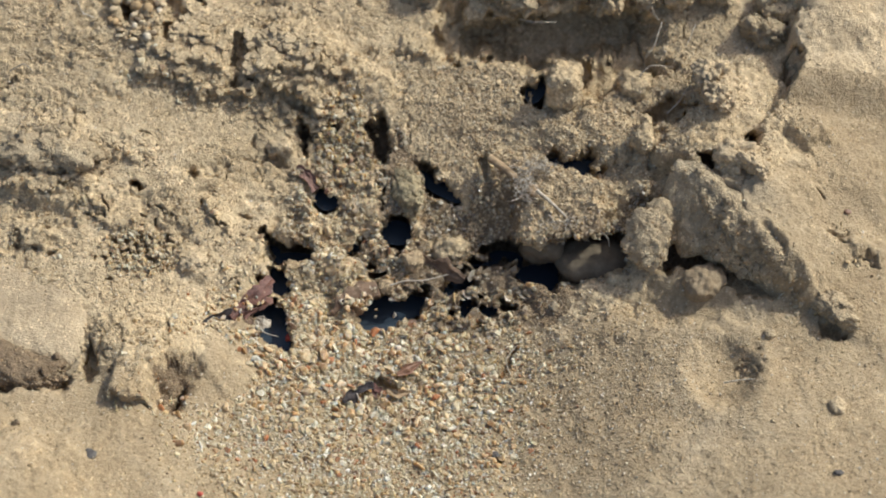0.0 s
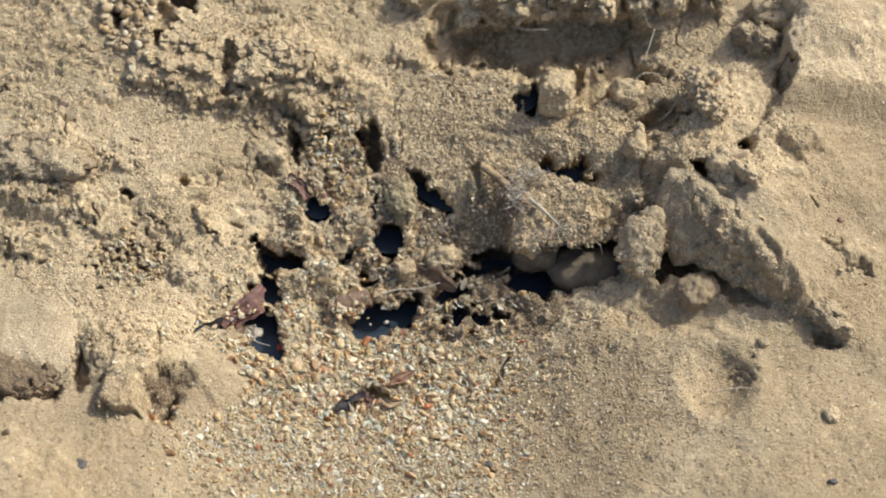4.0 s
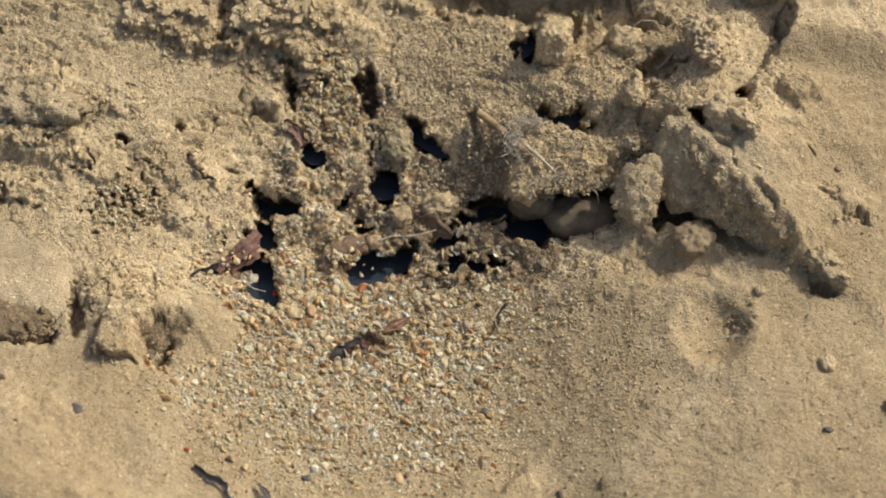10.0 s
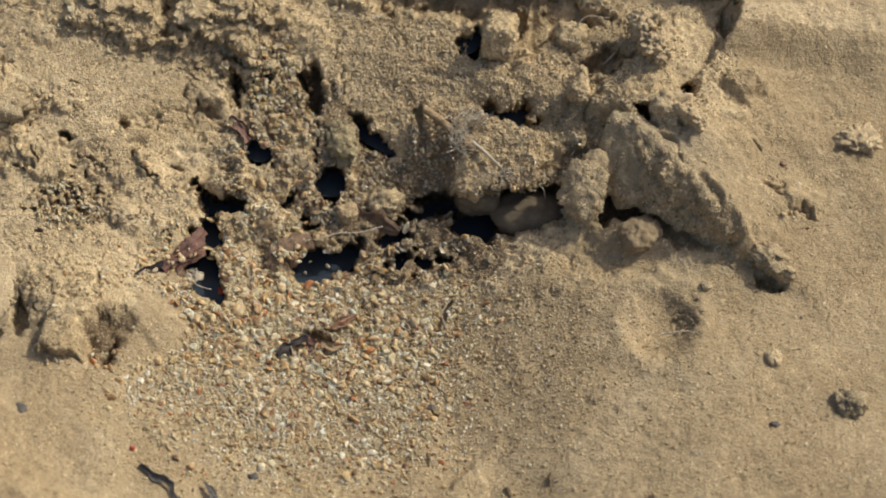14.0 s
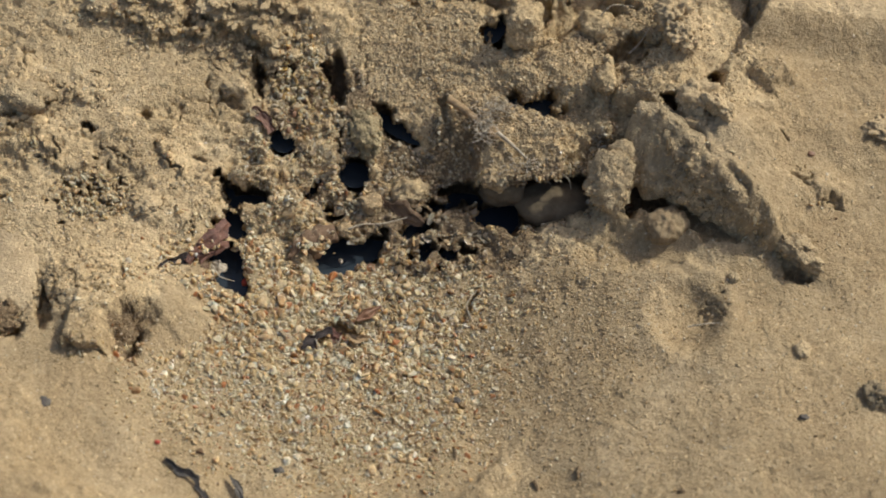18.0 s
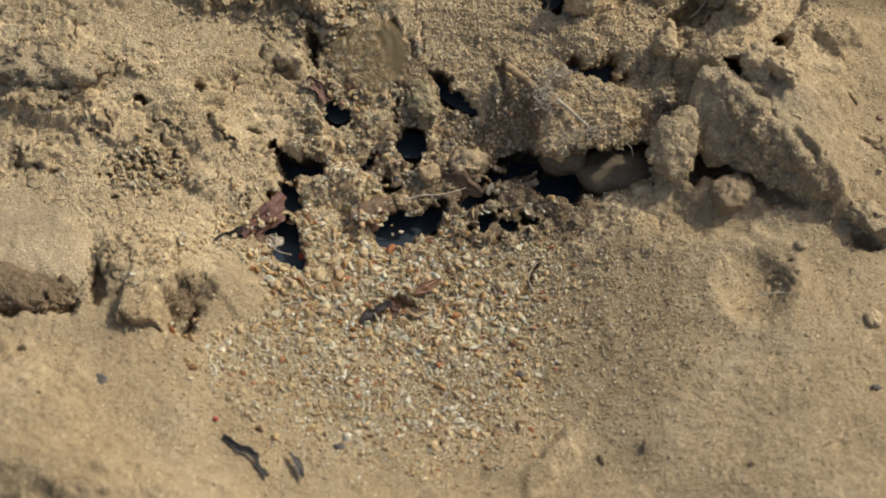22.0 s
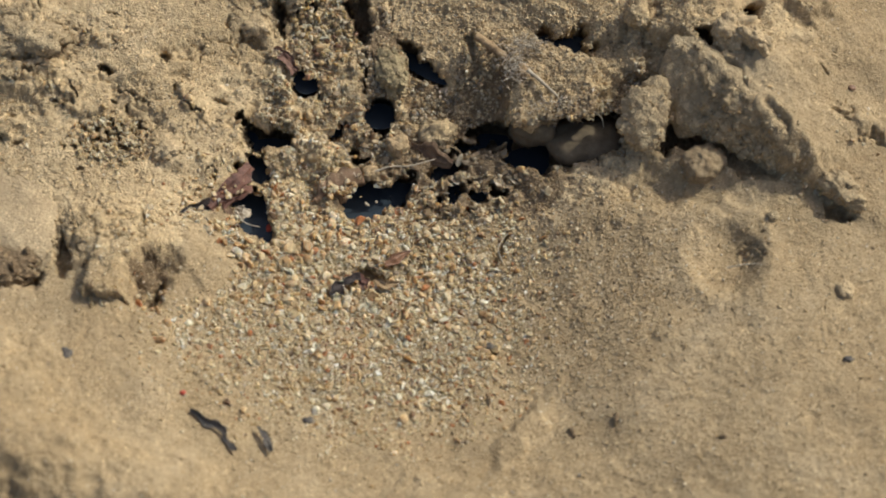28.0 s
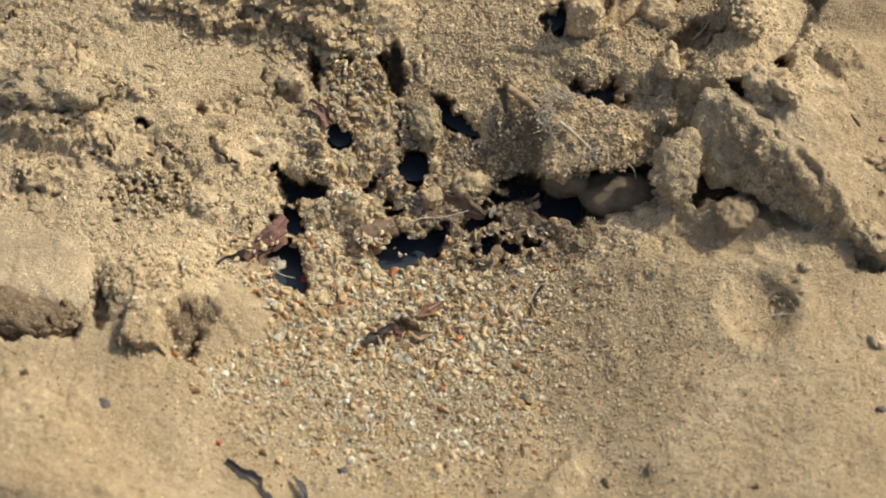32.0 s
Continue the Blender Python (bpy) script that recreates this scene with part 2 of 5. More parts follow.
# brown stone, darkened so that its colour carries the shade under the ledge
SHADED_STONE = plain("shaded_brown_pebble", (0.090, 0.068, 0.041), (0.170, 0.130, 0.080), 420, 0.75, 0.2, dust=(0.23, 0.178, 0.11))
OLIVE = earth("olive_silt", (0.22, 0.178, 0.098), (0.33, 0.268, 0.150), (0.44, 0.365, 0.215), 0.6, 0.0006, 0.6, 0.3)
WHITE = plain("pale_stone", (0.36, 0.28, 0.175), (0.50, 0.41, 0.28), 260, 0.7)
RED = plain("red_speck", (0.36, 0.05, 0.03), (0.50, 0.10, 0.06), 500, 0.5)


# ---- shaping ----
TABLE = np.random.default_rng(3).random(4096)


def vnoise(x, y, z=0.0):
    """Smooth noise from -1 to 1 over arrays."""
    x, y, z = np.broadcast_arrays(np.asarray(x, float), np.asarray(y, float), np.asarray(z, float))
    xi, yi, zi = (np.floor(a).astype(np.int64) for a in (x, y, z))
    f = [a - np.floor(a) for a in (x, y, z)]
    f = [a * a * a * (a * (a * 6 - 15) + 10) for a in f]

    def corner(i, j, k):
        return TABLE[((xi + i) * 73856093 ^ (yi + j) * 19349663 ^ (zi + k) * 83492791) & 4095]
    out = 0
    for k in (0, 1):
        for j in (0, 1):
            for i in (0, 1):
                w = (f[0] if i else 1 - f[0]) * (f[1] if j else 1 - f[1]) * (f[2] if k else 1 - f[2])
                out = out + w * corner(i, j, k)
    return out * 2 - 1


def fbm(x, y, z=0.0, octaves=4, gain=0.5):
    out, amp = 0, 1.0
    for k in range(octaves):
        s = 2.03 ** k
        out = out + amp * vnoise(np.asarray(x) * s + 17.3 * k, np.asarray(y) * s - 9.1 * k, np.asarray(z) * s + 3.7 * k)
        amp *= gain
    return out


def step(a, b, v):
    t = np.clip((v - a) / (b - a), 0, 1)
    return t * t * (3 - 2 * t)


def base(x, y):
    """The lie of the land in millimetres: a bank at the back, a shallow gully down its middle."""
    bank = 3.36 * np.logaddexp(0, (y - 2) / 8)
    gully = -6.5 * np.exp(-((x - 1 + 0.12 * y) / 33) ** 2) * step(-95, -25, y) * (1 - 0.75 * step(0, 45, y))
    sides = 4.5 * step(14, 52, x) * step(-70, -20, -np.abs(y + 20)) + 3.5 * step(-25, -60, x)
    return bank + gully + sides


# ---- the ground ----
PITS, BUMPS, LEDGES = [], [], []


def pit(x, y, rx, ry, rot=0.0, depth=14.0, lean=0.7):
    """A hole that runs down and back under the bank."""
    PITS.append((x, y, rx, ry, radians(rot), min(depth, 2.4 * min(rx, ry) + 2.0), lean))


def swell(x, y, rx, ry, rot=0.0, height=2.0, edge=0.0):
    """A low lump of the ground; edge near 1 makes it steep."""
    BUMPS.append((x, y, rx, ry, radians(rot), height, edge))


def ledge(points, height, fade, over=0.0, crisp=0.45):
    """A broken edge of crust along a line: the ground to the left of the way along it stands higher."""
    LEDGES.append((points, height, fade, over, crisp))


def along_line(x, y, points):
    """How far places lie to the left of a line of a few points, and how far along it from 0 to 1."""
    best, side, part_way = np.full(x.shape, 1e9), np.zeros(x.shape), np.zeros(x.shape)
    n = len(points) - 1
    for k in range(n):
        (ax, ay), (bx, by) = points[k], points[k + 1]
        dx, dy = bx - ax, by - ay
        u = ((x - ax) * dx + (y - ay) * dy) / (dx * dx + dy * dy)
        v = np.clip(u, 0, 1)
        d = np.hypot(x - ax - v * dx, y - ay - v * dy)
        near = d < best
        best[near] = d[near]
        side[near] = np.where(dx * (y - ay) - dy * (x - ax) > 0, d, -d)[near]
        part_way[near] = ((k + v) / n)[near]
    return side, part_way


def reach(x, y, cx, cy, rx, ry, a):
    dx, dy = x - cx, y - cy
    u, v = dx * math.cos(a) + dy * math.sin(a), dy * math.cos(a) - dx * math.sin(a)
    return np.sqrt((u / rx) ** 2 + (v / ry) ** 2)


# holes
pit(-20.0, 19.3, 2.3, 3.2, 20)
pit(-6.7, 14.4, 2.9, 2.5, -15)
pit(-30.0, 11.1, 1.5, 1.5, 0, 8)
pit(-26.7, 8.6, 4.4, 2.0, 6, 10)
pit(-28.1, 3.7, 2.2, 2.6, 0, 9)
pit(-28.5, -7.1, 3.9, 2.6, -18, 11)
pit(-28.3, -4.4, 3.0, 2.4, 0, 10)
pit(-29.2, -2.5, 3.0, 2.4, 0, 8)
pit(-8.1, 0.2, 5.6, 3.3, 22, 18)
pit(-3.6, 2.2, 3.0, 1.8, 25, 14)
pit(-14.7, 11.7, 1.3, 1.3, 0, 7)
pit(-11.4, 8.7, 1.1, 1.0, 0, 6)
pit(-17.7, 15.8, 0.9, 0.9, 0, 5)
pit(1.0, 22.8, 5.2, 1.5, -38, 12)
pit(-9.9, 30.5, 1.9, 4.4, 6, 4.6)
pit(-9.2, 27.5, 1.0, 1.6, 6, 6)
pit(-8.6, 21.8, 0.55, 4.6, 2, 2.4, 0.3)
pit(3.9, 5.7, 3.6, 1.6, 20, 12)
pit(8.5, 9.5, 4.4, 1.6, 0, 14)
pit(13.6, 11.1, 4.6, 2.2, -8, 16)
pit(20.2, 6.9, 5.2, 3.4, -32, 18)
pit(6.9, 0.4, 1.6, 2.6, 0, 8)
pit(10.5, -0.4, 1.4, 1.5, 0, 6)
pit(2.8, -0.3, 1.0, 1.3, 0, 5)
pit(5.3, 4.5, 3.0, 1.3, 15, 8)
pit(9.9, 2.8, 1.4, 1.0, 0, 6)
pit(13.3, 1.1, 1.3, 1.2, 0, 6)
pit(1.1, -3.4, 1.0, 0.7, 0, 4)
pit(8.2, -2.9, 1.2, 0.8, 20, 5)
pit(-1.4, 4.9, 1.2, 0.9, 0, 5)
pit(-9.5, 7.1, 2.2, 1.0, 20, 7)
pit(26.1, 23.8, 4.6, 1.8, -8, 11)
pit(22.1, 26.0, 1.8, 1.0, 0, 7)
pit(16.9, 37.5, 0.9, 2.2, -8, 5)
pit(19.1, 38.0, 1.6, 3.2, -18, 9)
pit(27.9, 40.8, 1.2, 2.6, 30, 7)
pit(44.5, 7.0, 7.5, 4.2, -25, 5.0, 0.3)
pit(55.0, 1.5, 7.5, 3.0, -40, 3.4, 0.3)
pit(49.6, 19.0, 2.8, 1.6, -20, 7)
pit(57.0, 23.2, 1.6, 1.7, -20, 5)
pit(55.9, 16.9, 2.6, 0.5, -48, 2.0)
pit(70.7, -9.6, 2.6, 1.8, -40, 3.0, 0.4)
pit(65.7, 38.9, 1.6, 3.6, 0, 3.0, 0.4)
pit(-59.4, -15.6, 1.0, 4.6, 8, 3.2, 0.3)
pit(-69.6, -20.0, 8.5, 2.6, 4, 3.6, 0.6)
pit(-44.0, -20.5, 1.4, 3.2, -20, 1.6, 0.3)
pit(-45.6, 54.6, 3.4, 2.2, 10, 14)
pit(-57.6, 49.0, 1.1, 2.0, 0, 7)
pit(-49.1, 46.1, 1.3, 1.2, 0, 6)
pit(-35.8, 42.2, 2.6, 4.8, 10, 2.4, 0.3)
pit(-47.9, 48.8, 2.2, 3.6, -10, 2.6, 0.5)
pit(-54.2, 18.4, 1.5, 0.8, -20, 4)
pit(-35.3, 36.7, 4.0, 0.7, -5, 2.2)
pit(-27.6, 34.9, 6.0, 0.9, -14, 2.4)
pit(-23.5, 29.4, 2.1, 3.3, -8, 4.6, 0.6)
pit(-29.6, 25.4, 3.0, 0.9, -8, 1.5, 0.5)
pit(-32.4, 26.6, 0.8, 1.8, 20, 1.2, 0.4)
pit(-18.9, 31.8, 2.2, 0.6, 0, 3)
pit(11.2, -28.5, 0.9, 0.8, 0, 3, 0.3)
pit(-43.9, 21.3, 1.2, 1.8, 30, 2.5, 0.4)
pit(54.4, -17.6, 3.2, 0.7, 2, 0.7, 0.4)
pit(54.8, -15.4, 2.4, 0.5, -6, 0.6, 0.4)
pit(40.7, 41.2, 2.0, 2.6, 0, 6)
pit(40.2, 25.3, 1.6, 2.8, -20, 1.4, 0.4)
# the shaded hollow with the brown pebbles, and the gully that runs up from it
pit(28.5, 7.4, 9.5, 4.2, 0, 6.0, 0.9)
pit(35.8, 13.1, 4.4, 7.5, -52, 1.6, 0.3)
pit(13.5, -10.3, 0.9, 5.2, -28, 1.6, 0.2)
pit(-9.6, -15.4, 4.2, 1.6, 22, 2.4, 0.4)
# recess beneath the overhanging clod at the back
pit(22.0, 47.0, 21.0, 5.0, 1, 7.5, 0.9)
pit(3.2, 48.3, 3.0, 6.5, 0, 4, 0.6)
pit(37.6, 42.6, 7.0, 4.2, -25, 5.0, 0.4)
pit(31.0, 39.6, 4.2, 4.6, 0, 4.0, 0.4)
pit(43.2, 32.0, 5.0, 3.0, 20, 4.4, 0.4)
# cracks and chips in the crust
for cx, cy, along, wide, turn in [(-48.6, 13.5, 4.2, 0.45, -30), (-58.0, 14.3, 3.2, 0.6, -38), (-61.9, 12.3, 3.0, 0.4, 12), (-62.9, 23.1, 0.5, 1.8, 8), (-53.6, 28.0, 2.2, 0.6, -6),
                                  (-70.3, 19.9, 5.0, 0.5, -4), (-67.6, 16.7, 4.0, 0.5, -6), (-74.1, 7.8, 2.8, 0.5, -12), (-68.5, 5.1, 1.2, 0.6, 0), (-39.5, 13.2, 2.6, 0.45, -35),
                                  (-34.3, 15.2, 1.4, 0.5, -20), (-34.5, 3.0, 2.6, 0.4, 25), (-22.8, 15.5, 2.0, 0.4, -50), (69.1, 12.7, 1.6, 0.5, -45), (54.9, 38.9, 0.6, 2.2, 20), (-77.6, 35.0, 2.4, 0.5, 20), (-48.3, 35.8, 3.0, 0.6, -12)]:
    pit(cx, cy, 0.85 * along, 0.7 * wide, turn, 1.3 if cx < 50 else 0.7, 0.6)
# crumbled patch with many little holes
HOLES = np.random.default_rng(12)
for k in range(46):
    pit(-52.7 + HOLES.normal(0, 3.4), 6.4 + HOLES.normal(0, 2.6), 0.3 + 0.6 * HOLES.random() ** 2, 0.25 + 0.3 * HOLES.random(), HOLES.uniform(0, 180), 1.6, 0.5)
# swells, low lumps and crust edges
swell(-37.4, 44.0, 17, 7.0, -14, 1.6, 0.25)
swell(-43.3, 37.9, 13, 4.6, -8, 0.8, 0.25)
swell(-27.1, 38.0, 13, 4.4, -16, 1.0, 0.3)
swell(-19.0, 42.1, 15, 5, -20, 2.2, 0.6)
swell(-28.6, 28.6, 4.2, 3.6, 0, 0.8, 0.3)
swell(-70.6, 25.3, 9.5, 5.6, 5, 1.8, 0.5)
swell(-69.7, 17.4, 9, 3.2, -8, 1.6, 0.7)
swell(-43.8, 16.9, 9, 6, 10, 1.2, 0.6)
swell(-37.6, 7.8, 9, 7, 0, 1.6, 0.6)
swell(-51.5, -13.0, 10, 9, -15, 2.6, 0.3)
swell(-37.6, -14.2, 9, 5.5, -35, 1.2, 0.2)
swell(-45.2, -19.4, 4.6, 7.2, -10, -3.6, 0.15)
swell(-36.0, 42.0, 3.4, 5.6, 4, -3.0, 0.15)
swell(-70.5, -36.6, 15, 9, -10, 4.5, 0.1)
swell(-71.8, -49.3, 24, 13, -10, 6.5, 0.1)
swell(-48.4, -56.9, 22, 8, -6, 3.0, 0.1)
swell(10.6, -58.5, 26, 7, 10, 1.6, 0.1)
swell(14.1, -28.9, 3.6, 9.5, -8, -0.45, 0.0)
swell(44.5, -2.9, 17, 5.0, -13, -2.4, 0.1)
swell(26.3, -22.8, 3.6, 9.0, 8, 0.6, 0.1)
swell(16.5, -45.4, 11.0, 3.0, 55, 1.3, 0.1)
swell(29.3, -6.7, 10, 5.5, 15, 1.6, 0.1)
swell(6.7, 16.3, 12.5, 8.0, -12, -3.2, 0.1)
swell(20.5, 20.1, 8, 4.0, -20, 0.6, 0.4)
swell(17.9, 16.6, 5, 2.6, -10, 0.5, 0.6)
swell(7.8, 34.6, 12, 6, -10, 0.9, 0.1)
swell(30.2, 28.7, 13, 5.0, -10, 2.0, 0.5)
swell(38.1, 21.4, 3.2, 7.0, -16, 1.2, 0.3)
swell(55.8, 35.8, 8.5, 9.5, 0, 1.3, 0.1)
swell(51.4, 29.4, 6.0, 5.5, 0, 0.8, 0.2)
swell(-22.8, 12.6, 5, 3.5, 0, 1.4, 0.4)
swell(-18.7, 8.0, 6, 3.0, 0, 1.4, 0.4)
swell(-10.6, 12.0, 3.0, 2.2, 0, 1.5, 0.4)
swell(7.7, 2.7, 7, 2.0, 0, 1.6, 0.4)
swell(77.9, 4.5, 5.4, 2.4, 0, 0.8, 0.3)
swell(67.3, 24.0, 4.5, 3.2, -10, 2.2, 0.5)
swell(75.9, 47.2, 14, 6, 20, 2.0, 0.3)
# broken edges of the crust
ledge([(-57.0, 38.8), (-52.0, 36.4), (-47.0, 36.4), (-42.0, 34.6), (-37.5, 35.4)], 1.8, 6, 0.8)
ledge([(-54.0, 41.0), (-49.0, 39.6), (-43.0, 38.8), (-39.0, 39.4)], 1.3, 5, 0.8)
ledge([(-39.5, 36.4), (-33.5, 35.2), (-29.0, 34.0), (-24.0, 33.8), (-18.0, 33.4)], 2.3, 10, 1.3, 0.3)
ledge([(-27.5, 31.6), (-23.5, 32.2), (-18.0, 31.6)], 1.3, 4, 0.9)
ledge([(-34.0, 40.0), (-27.0, 38.4), (-20.0, 38.6), (-12.0, 40.5)], 1.2, 6, 0.6)
ledge([(-79.0, 17.6), (-72.0, 16.6), (-66.0, 15.8), (-62.0, 16.4)], 1.3, 5, 0.7)
ledge([(-75.0, 19.8), (-69.0, 20.4), (-63.0, 21.6)], 1.7, 6, 0.6)
ledge([(-63.5, 16.4), (-60.0, 13.4), (-57.5, 11.0), (-53.5, 10.4)], 1.1, 4, 0.3)
ledge([(-42.0, 15.0), (-40.0, 12.6), (-37.0, 11.4)], 1.0, 4, 0.3)
ledge([(-34.0, 13.8), (-31.5, 12.0), (-29.0, 11.6)], 0.8, 3, 0.3)
ledge([(-28.5, 13.4), (-25.5, 11.2), (-22.0, 10.4)], 1.0, 3, 0.4)
ledge([(-65.0, 10.8), (-62.5, 12.0), (-59.5, 11.8)], 0.9, 3, 0.4)
ledge([(-77.0, 8.2), (-72.0, 7.2), (-66.0, 7.2)], 0.9, 3, 0.4)
ledge([(-58.0, 24.6), (-54.0, 23.6), (-50.0, 23.4)], 0.8, 3, 0.4)
ledge([(-56.5, -21.6), (-51.7, -22.8), (-47.0, -22.6)], 2.6, 6, 1.0)
ledge([(48.0, 14.0), (52.2, 10.0), (56.8, 5.0), (62.2, -1.6), (68.3, -7.3)], 3.3, 14, 0.9, 0.9)
ledge([(72.5, 3.6), (75.0, 2.2), (80.5, 2.0)], 0.6, 4, 0.3, 0.3)
pit(76.4, 2.1, 3.4, 0.5, -4, 0.9, 0.5)
pit(72.2, 5.0, 0.5, 2.0, -15, 0.8, 0.4)
ledge([(13.0, 14.2), (17.0, 12.2), (22.0, 11.4), (28.0, 11.2), (34.0, 13.6)], 4.2, 9, 2.3)
ledge([(8.0, 29.0), (10.5, 24.5), (14.0, 17.5), (16.5, 12.5)], 0.9, 9, 0.0, 2.2)
pit(9.4, 25.6, 0.9, 2.6, 8, 1.8, 0.4)
ledge([(-8.0, 45.0), (-2.0, 43.2), (4.0, 44.0)], 1.2, 5, 0.5)
EDGE_A, EDGE_B = Vector((43.6, 22.8)), Vector((72.8, -8.3))


# damp parts of the hollow, with the shade there coloured into the silt
SHADED_DAMP_PATCHES = [(11.9, 19.6, 5.6, 7.0, 0), (1.6, 17.4, 5.0, 3.6, -20), (-5.7, 21.0, 4.2, 6.5, -10), (-6.4, 27.8, 2.0, 4.5, 0), (30.3, 9.0, 9.0, 6.0, 0), (6.7, 13.6, 5.0, 3.0, 0), (36.9, 13.9, 3.4, 6.0, -45)]


def zones(x, y):
    """How coarse, how crusted and how smooth the ground is, each from 0 to 1."""
    w = 4.0 * fbm(x / 11, y / 11, 5.0, 3)
    coarse = 1 - step(0.45, 1.35, reach(x + w, y + w, -11.7, -20.3, 31, 25, radians(-10)))
    coarse = coarse * step(0.75, 1.15, reach(x + 0.3 * w, y, -39.2, -15.8, 8.0, 7.5, 0))
    seep = 1 - step(0.7, 1.05, reach(x + 0.4 * w, y + 0.4 * w, -15.7, 13.1, 13.5, 17, radians(-12)))
    seep = np.maximum(seep, 1 - step(0.6, 1.05, reach(x, y, 8.7, 1.1, 11, 6, 0)))
    left = step(-30, -50, x)
    start = 34 + 24 * step(6, 20, y)
    smooth = np.clip(step(start, start + 16, x + 0.2 * y * (y < 10) + 0.6 * w) + step(2, -8, y + 17 * left + 0.7 * w), 0, 1)
    return np.maximum(coarse, seep * 0.34), seep, smooth


def damp(x, y):
    """Where the silt is bare and smooth, darkened for both damp and shade, from 0 to 1."""
    w = 0.28 * fbm(x / 3.5, y / 3.5, 2.0, 3)
    out = 0 * np.asarray(x, float)
    for cx, cy, rx, ry, turn in SHADED_DAMP_PATCHES:
        out = np.maximum(out, 1 - step(0.75, 1.1, w + reach(x, y, cx, cy, rx, ry, radians(turn))))
    return out


def surface(x, y):
    """The ground's place, in millimetres, over plan coordinates x, y."""
    x, y = np.asarray(x, float), np.asarray(y, float)
    coarse, seep, smooth = zones(x, y)
    calm = 1 - step(0.7, 1.1, reach(x, y, 57.0, 36.5, 8.5, 13.0, 0))
    rough = (1 - 0.65 * calm) * (1 - 0.85 * smooth) * (1 - 0.5 * coarse) * (1 - 0.75 * damp(x, y))
    z = base(x, y)
    wx, wy = 1.3 * fbm(x / 3.2, y / 3.2, 1.0, 3), 1.3 * fbm(x / 3.2, y / 3.2, 8.0, 3)
    for cx, cy, rx, ry, a, h, e in BUMPS:
        near = (np.abs(x - cx) < 2 * max(rx, ry) + 4) & (np.abs(y - cy) < 2 * max(rx, ry) + 4)
        if near.any():
            d = reach(x[near] + wx[near], y[near] + wy[near], cx, cy, rx, ry, a)
            z[near] += h * (1 - step(e * 0.9, 1.15, d))
    nib = 0.8 * fbm(x / 1.6, y / 1.4, 95.0, 4, 0.62)
    lean_out = np.zeros_like(z)
    for points, h, fade, over, crisp in LEDGES:
        px, py = [p[0] for p in points], [p[1] for p in points]
        near = (x > min(px) - 2 * fade) & (x < max(px) + 2 * fade) & (y > min(py) - 2 * fade) & (y < max(py) + 2 * fade)
        if near.any():
            side, run = along_line(x[near] + 0.8 * wx[near], y[near] + 0.8 * wy[near], points)
            side = side + nib[near] * min(1.0, 1.4 / h)
            ends = step(0.0, 0.14, run) * (1 - step(0.86, 1.0, run))
            lip = ends * step(-crisp * max(1.0, h / 2), crisp, side)
            z[near] += h * lip * np.exp(-(np.maximum(side, 0) / fade) ** 2)
            lean_out[near] += over * lip * np.exp(-(np.maximum(side, 0) / 1.6) ** 2)
    # the broken edge of the high sand at the far right
    ax, ay = EDGE_B.x - EDGE_A.x, EDGE_B.y - EDGE_A.y
    length = math.hypot(ax, ay)
    along = ((x - EDGE_A.x) * ax + (y - EDGE_A.y) * ay) / length / length
    off = (-(x - EDGE_A.x) * ay + (y - EDGE_A.y) * ax) / length + 0.7 * wx + 2.6 + 1.3 * fbm(x / 4, y / 4, 91.0, 2)
    z += 5.6 * (1 - 0.65 * step(0.4, 0.95, along)) * step(0.0, 2.5, off) * np.exp(-(np.maximum(off - 4, 0) / 20) ** 2) * step(-0.25, 0.02, along) * (1 - step(0.85, 1.3, along))
    # the edge of the smooth sand further back
    rim = x - np.interp(y, [17.7, 27.0, 30.0, 34.5, 53.0, 63.4], [56.4, 58.5, 62.0, 65.6, 66.4, 68.3]) + 0.8 * wx + 0.8 * nib
    tall = 2.0 + 3.6 * step(29, 36, y)
    z += tall * step(-0.9, 0.9, rim) * np.exp(-(np.maximum(rim - 3, 0) / 30) ** 2) * step(8, 16, y)
    z += rough * (0.55 * fbm(x / 13, y / 10, 2.0, 2) + 0.2 * np.abs(fbm(x / 5.0, y / 3.2, 3.0, 2, 0.5)))
    # thin layers of crust that break off in little steps
    layer = (z + 0.9 * fbm(x / 8, y / 4, 12.0, 4, 0.6)) / 1.7
    steps = np.floor(layer) + step(0.40, 0.64, layer - np.floor(layer)) - layer
    z += (0.45 + 0.05 * step(0, 15, x)) * rough * steps * step(0.0, 0.45, vnoise(x / 13, y / 10, 14.0) + 0.5 * step(0, 15, x))
    # flaking layers at the back
    flaky = 1 - step(0.6, 1.1, reach(x, y, -35.3, 41.2, 25, 9, radians(-14)))
    z += flaky * (0.55 * fbm(x / 6, (y + 0.2 * x) / 2.4, 31.0, 3, 0.55) + 0.3)
    lam = (z + 0.35 * fbm(x / 6, y / 6, 33.0, 2)) / 0.85
    low = np.floor(lam)
    z += flaky * (0.85 * (low + step(0.55, 0.85, lam - low) - lam) + 0.12 * fbm(x / 1.4, y / 0.6, 37.0, 2))
    shelf = flaky * (0.4 * fbm(x / 2.6, low * 3.7, 35.0, 4, 0.62) - 0.5 * step(0.55, 0.85, lam - low))
    z += seep * (1 - 0.8 * damp(x, y)) * (1.2 * fbm(x / 3.2, y / 3.0, 41.0, 3) + 0.35 * fbm(x / 1.2, y / 1.1, 43.0, 2))
    # cracks
    z -= rough * 1.3 * np.exp(-(fbm(x / 8.5, y / 6.0, 4.0, 4) / 0.028) ** 2) * step(-0.2, 0.25, vnoise(x / 9, y / 9, 15.0))
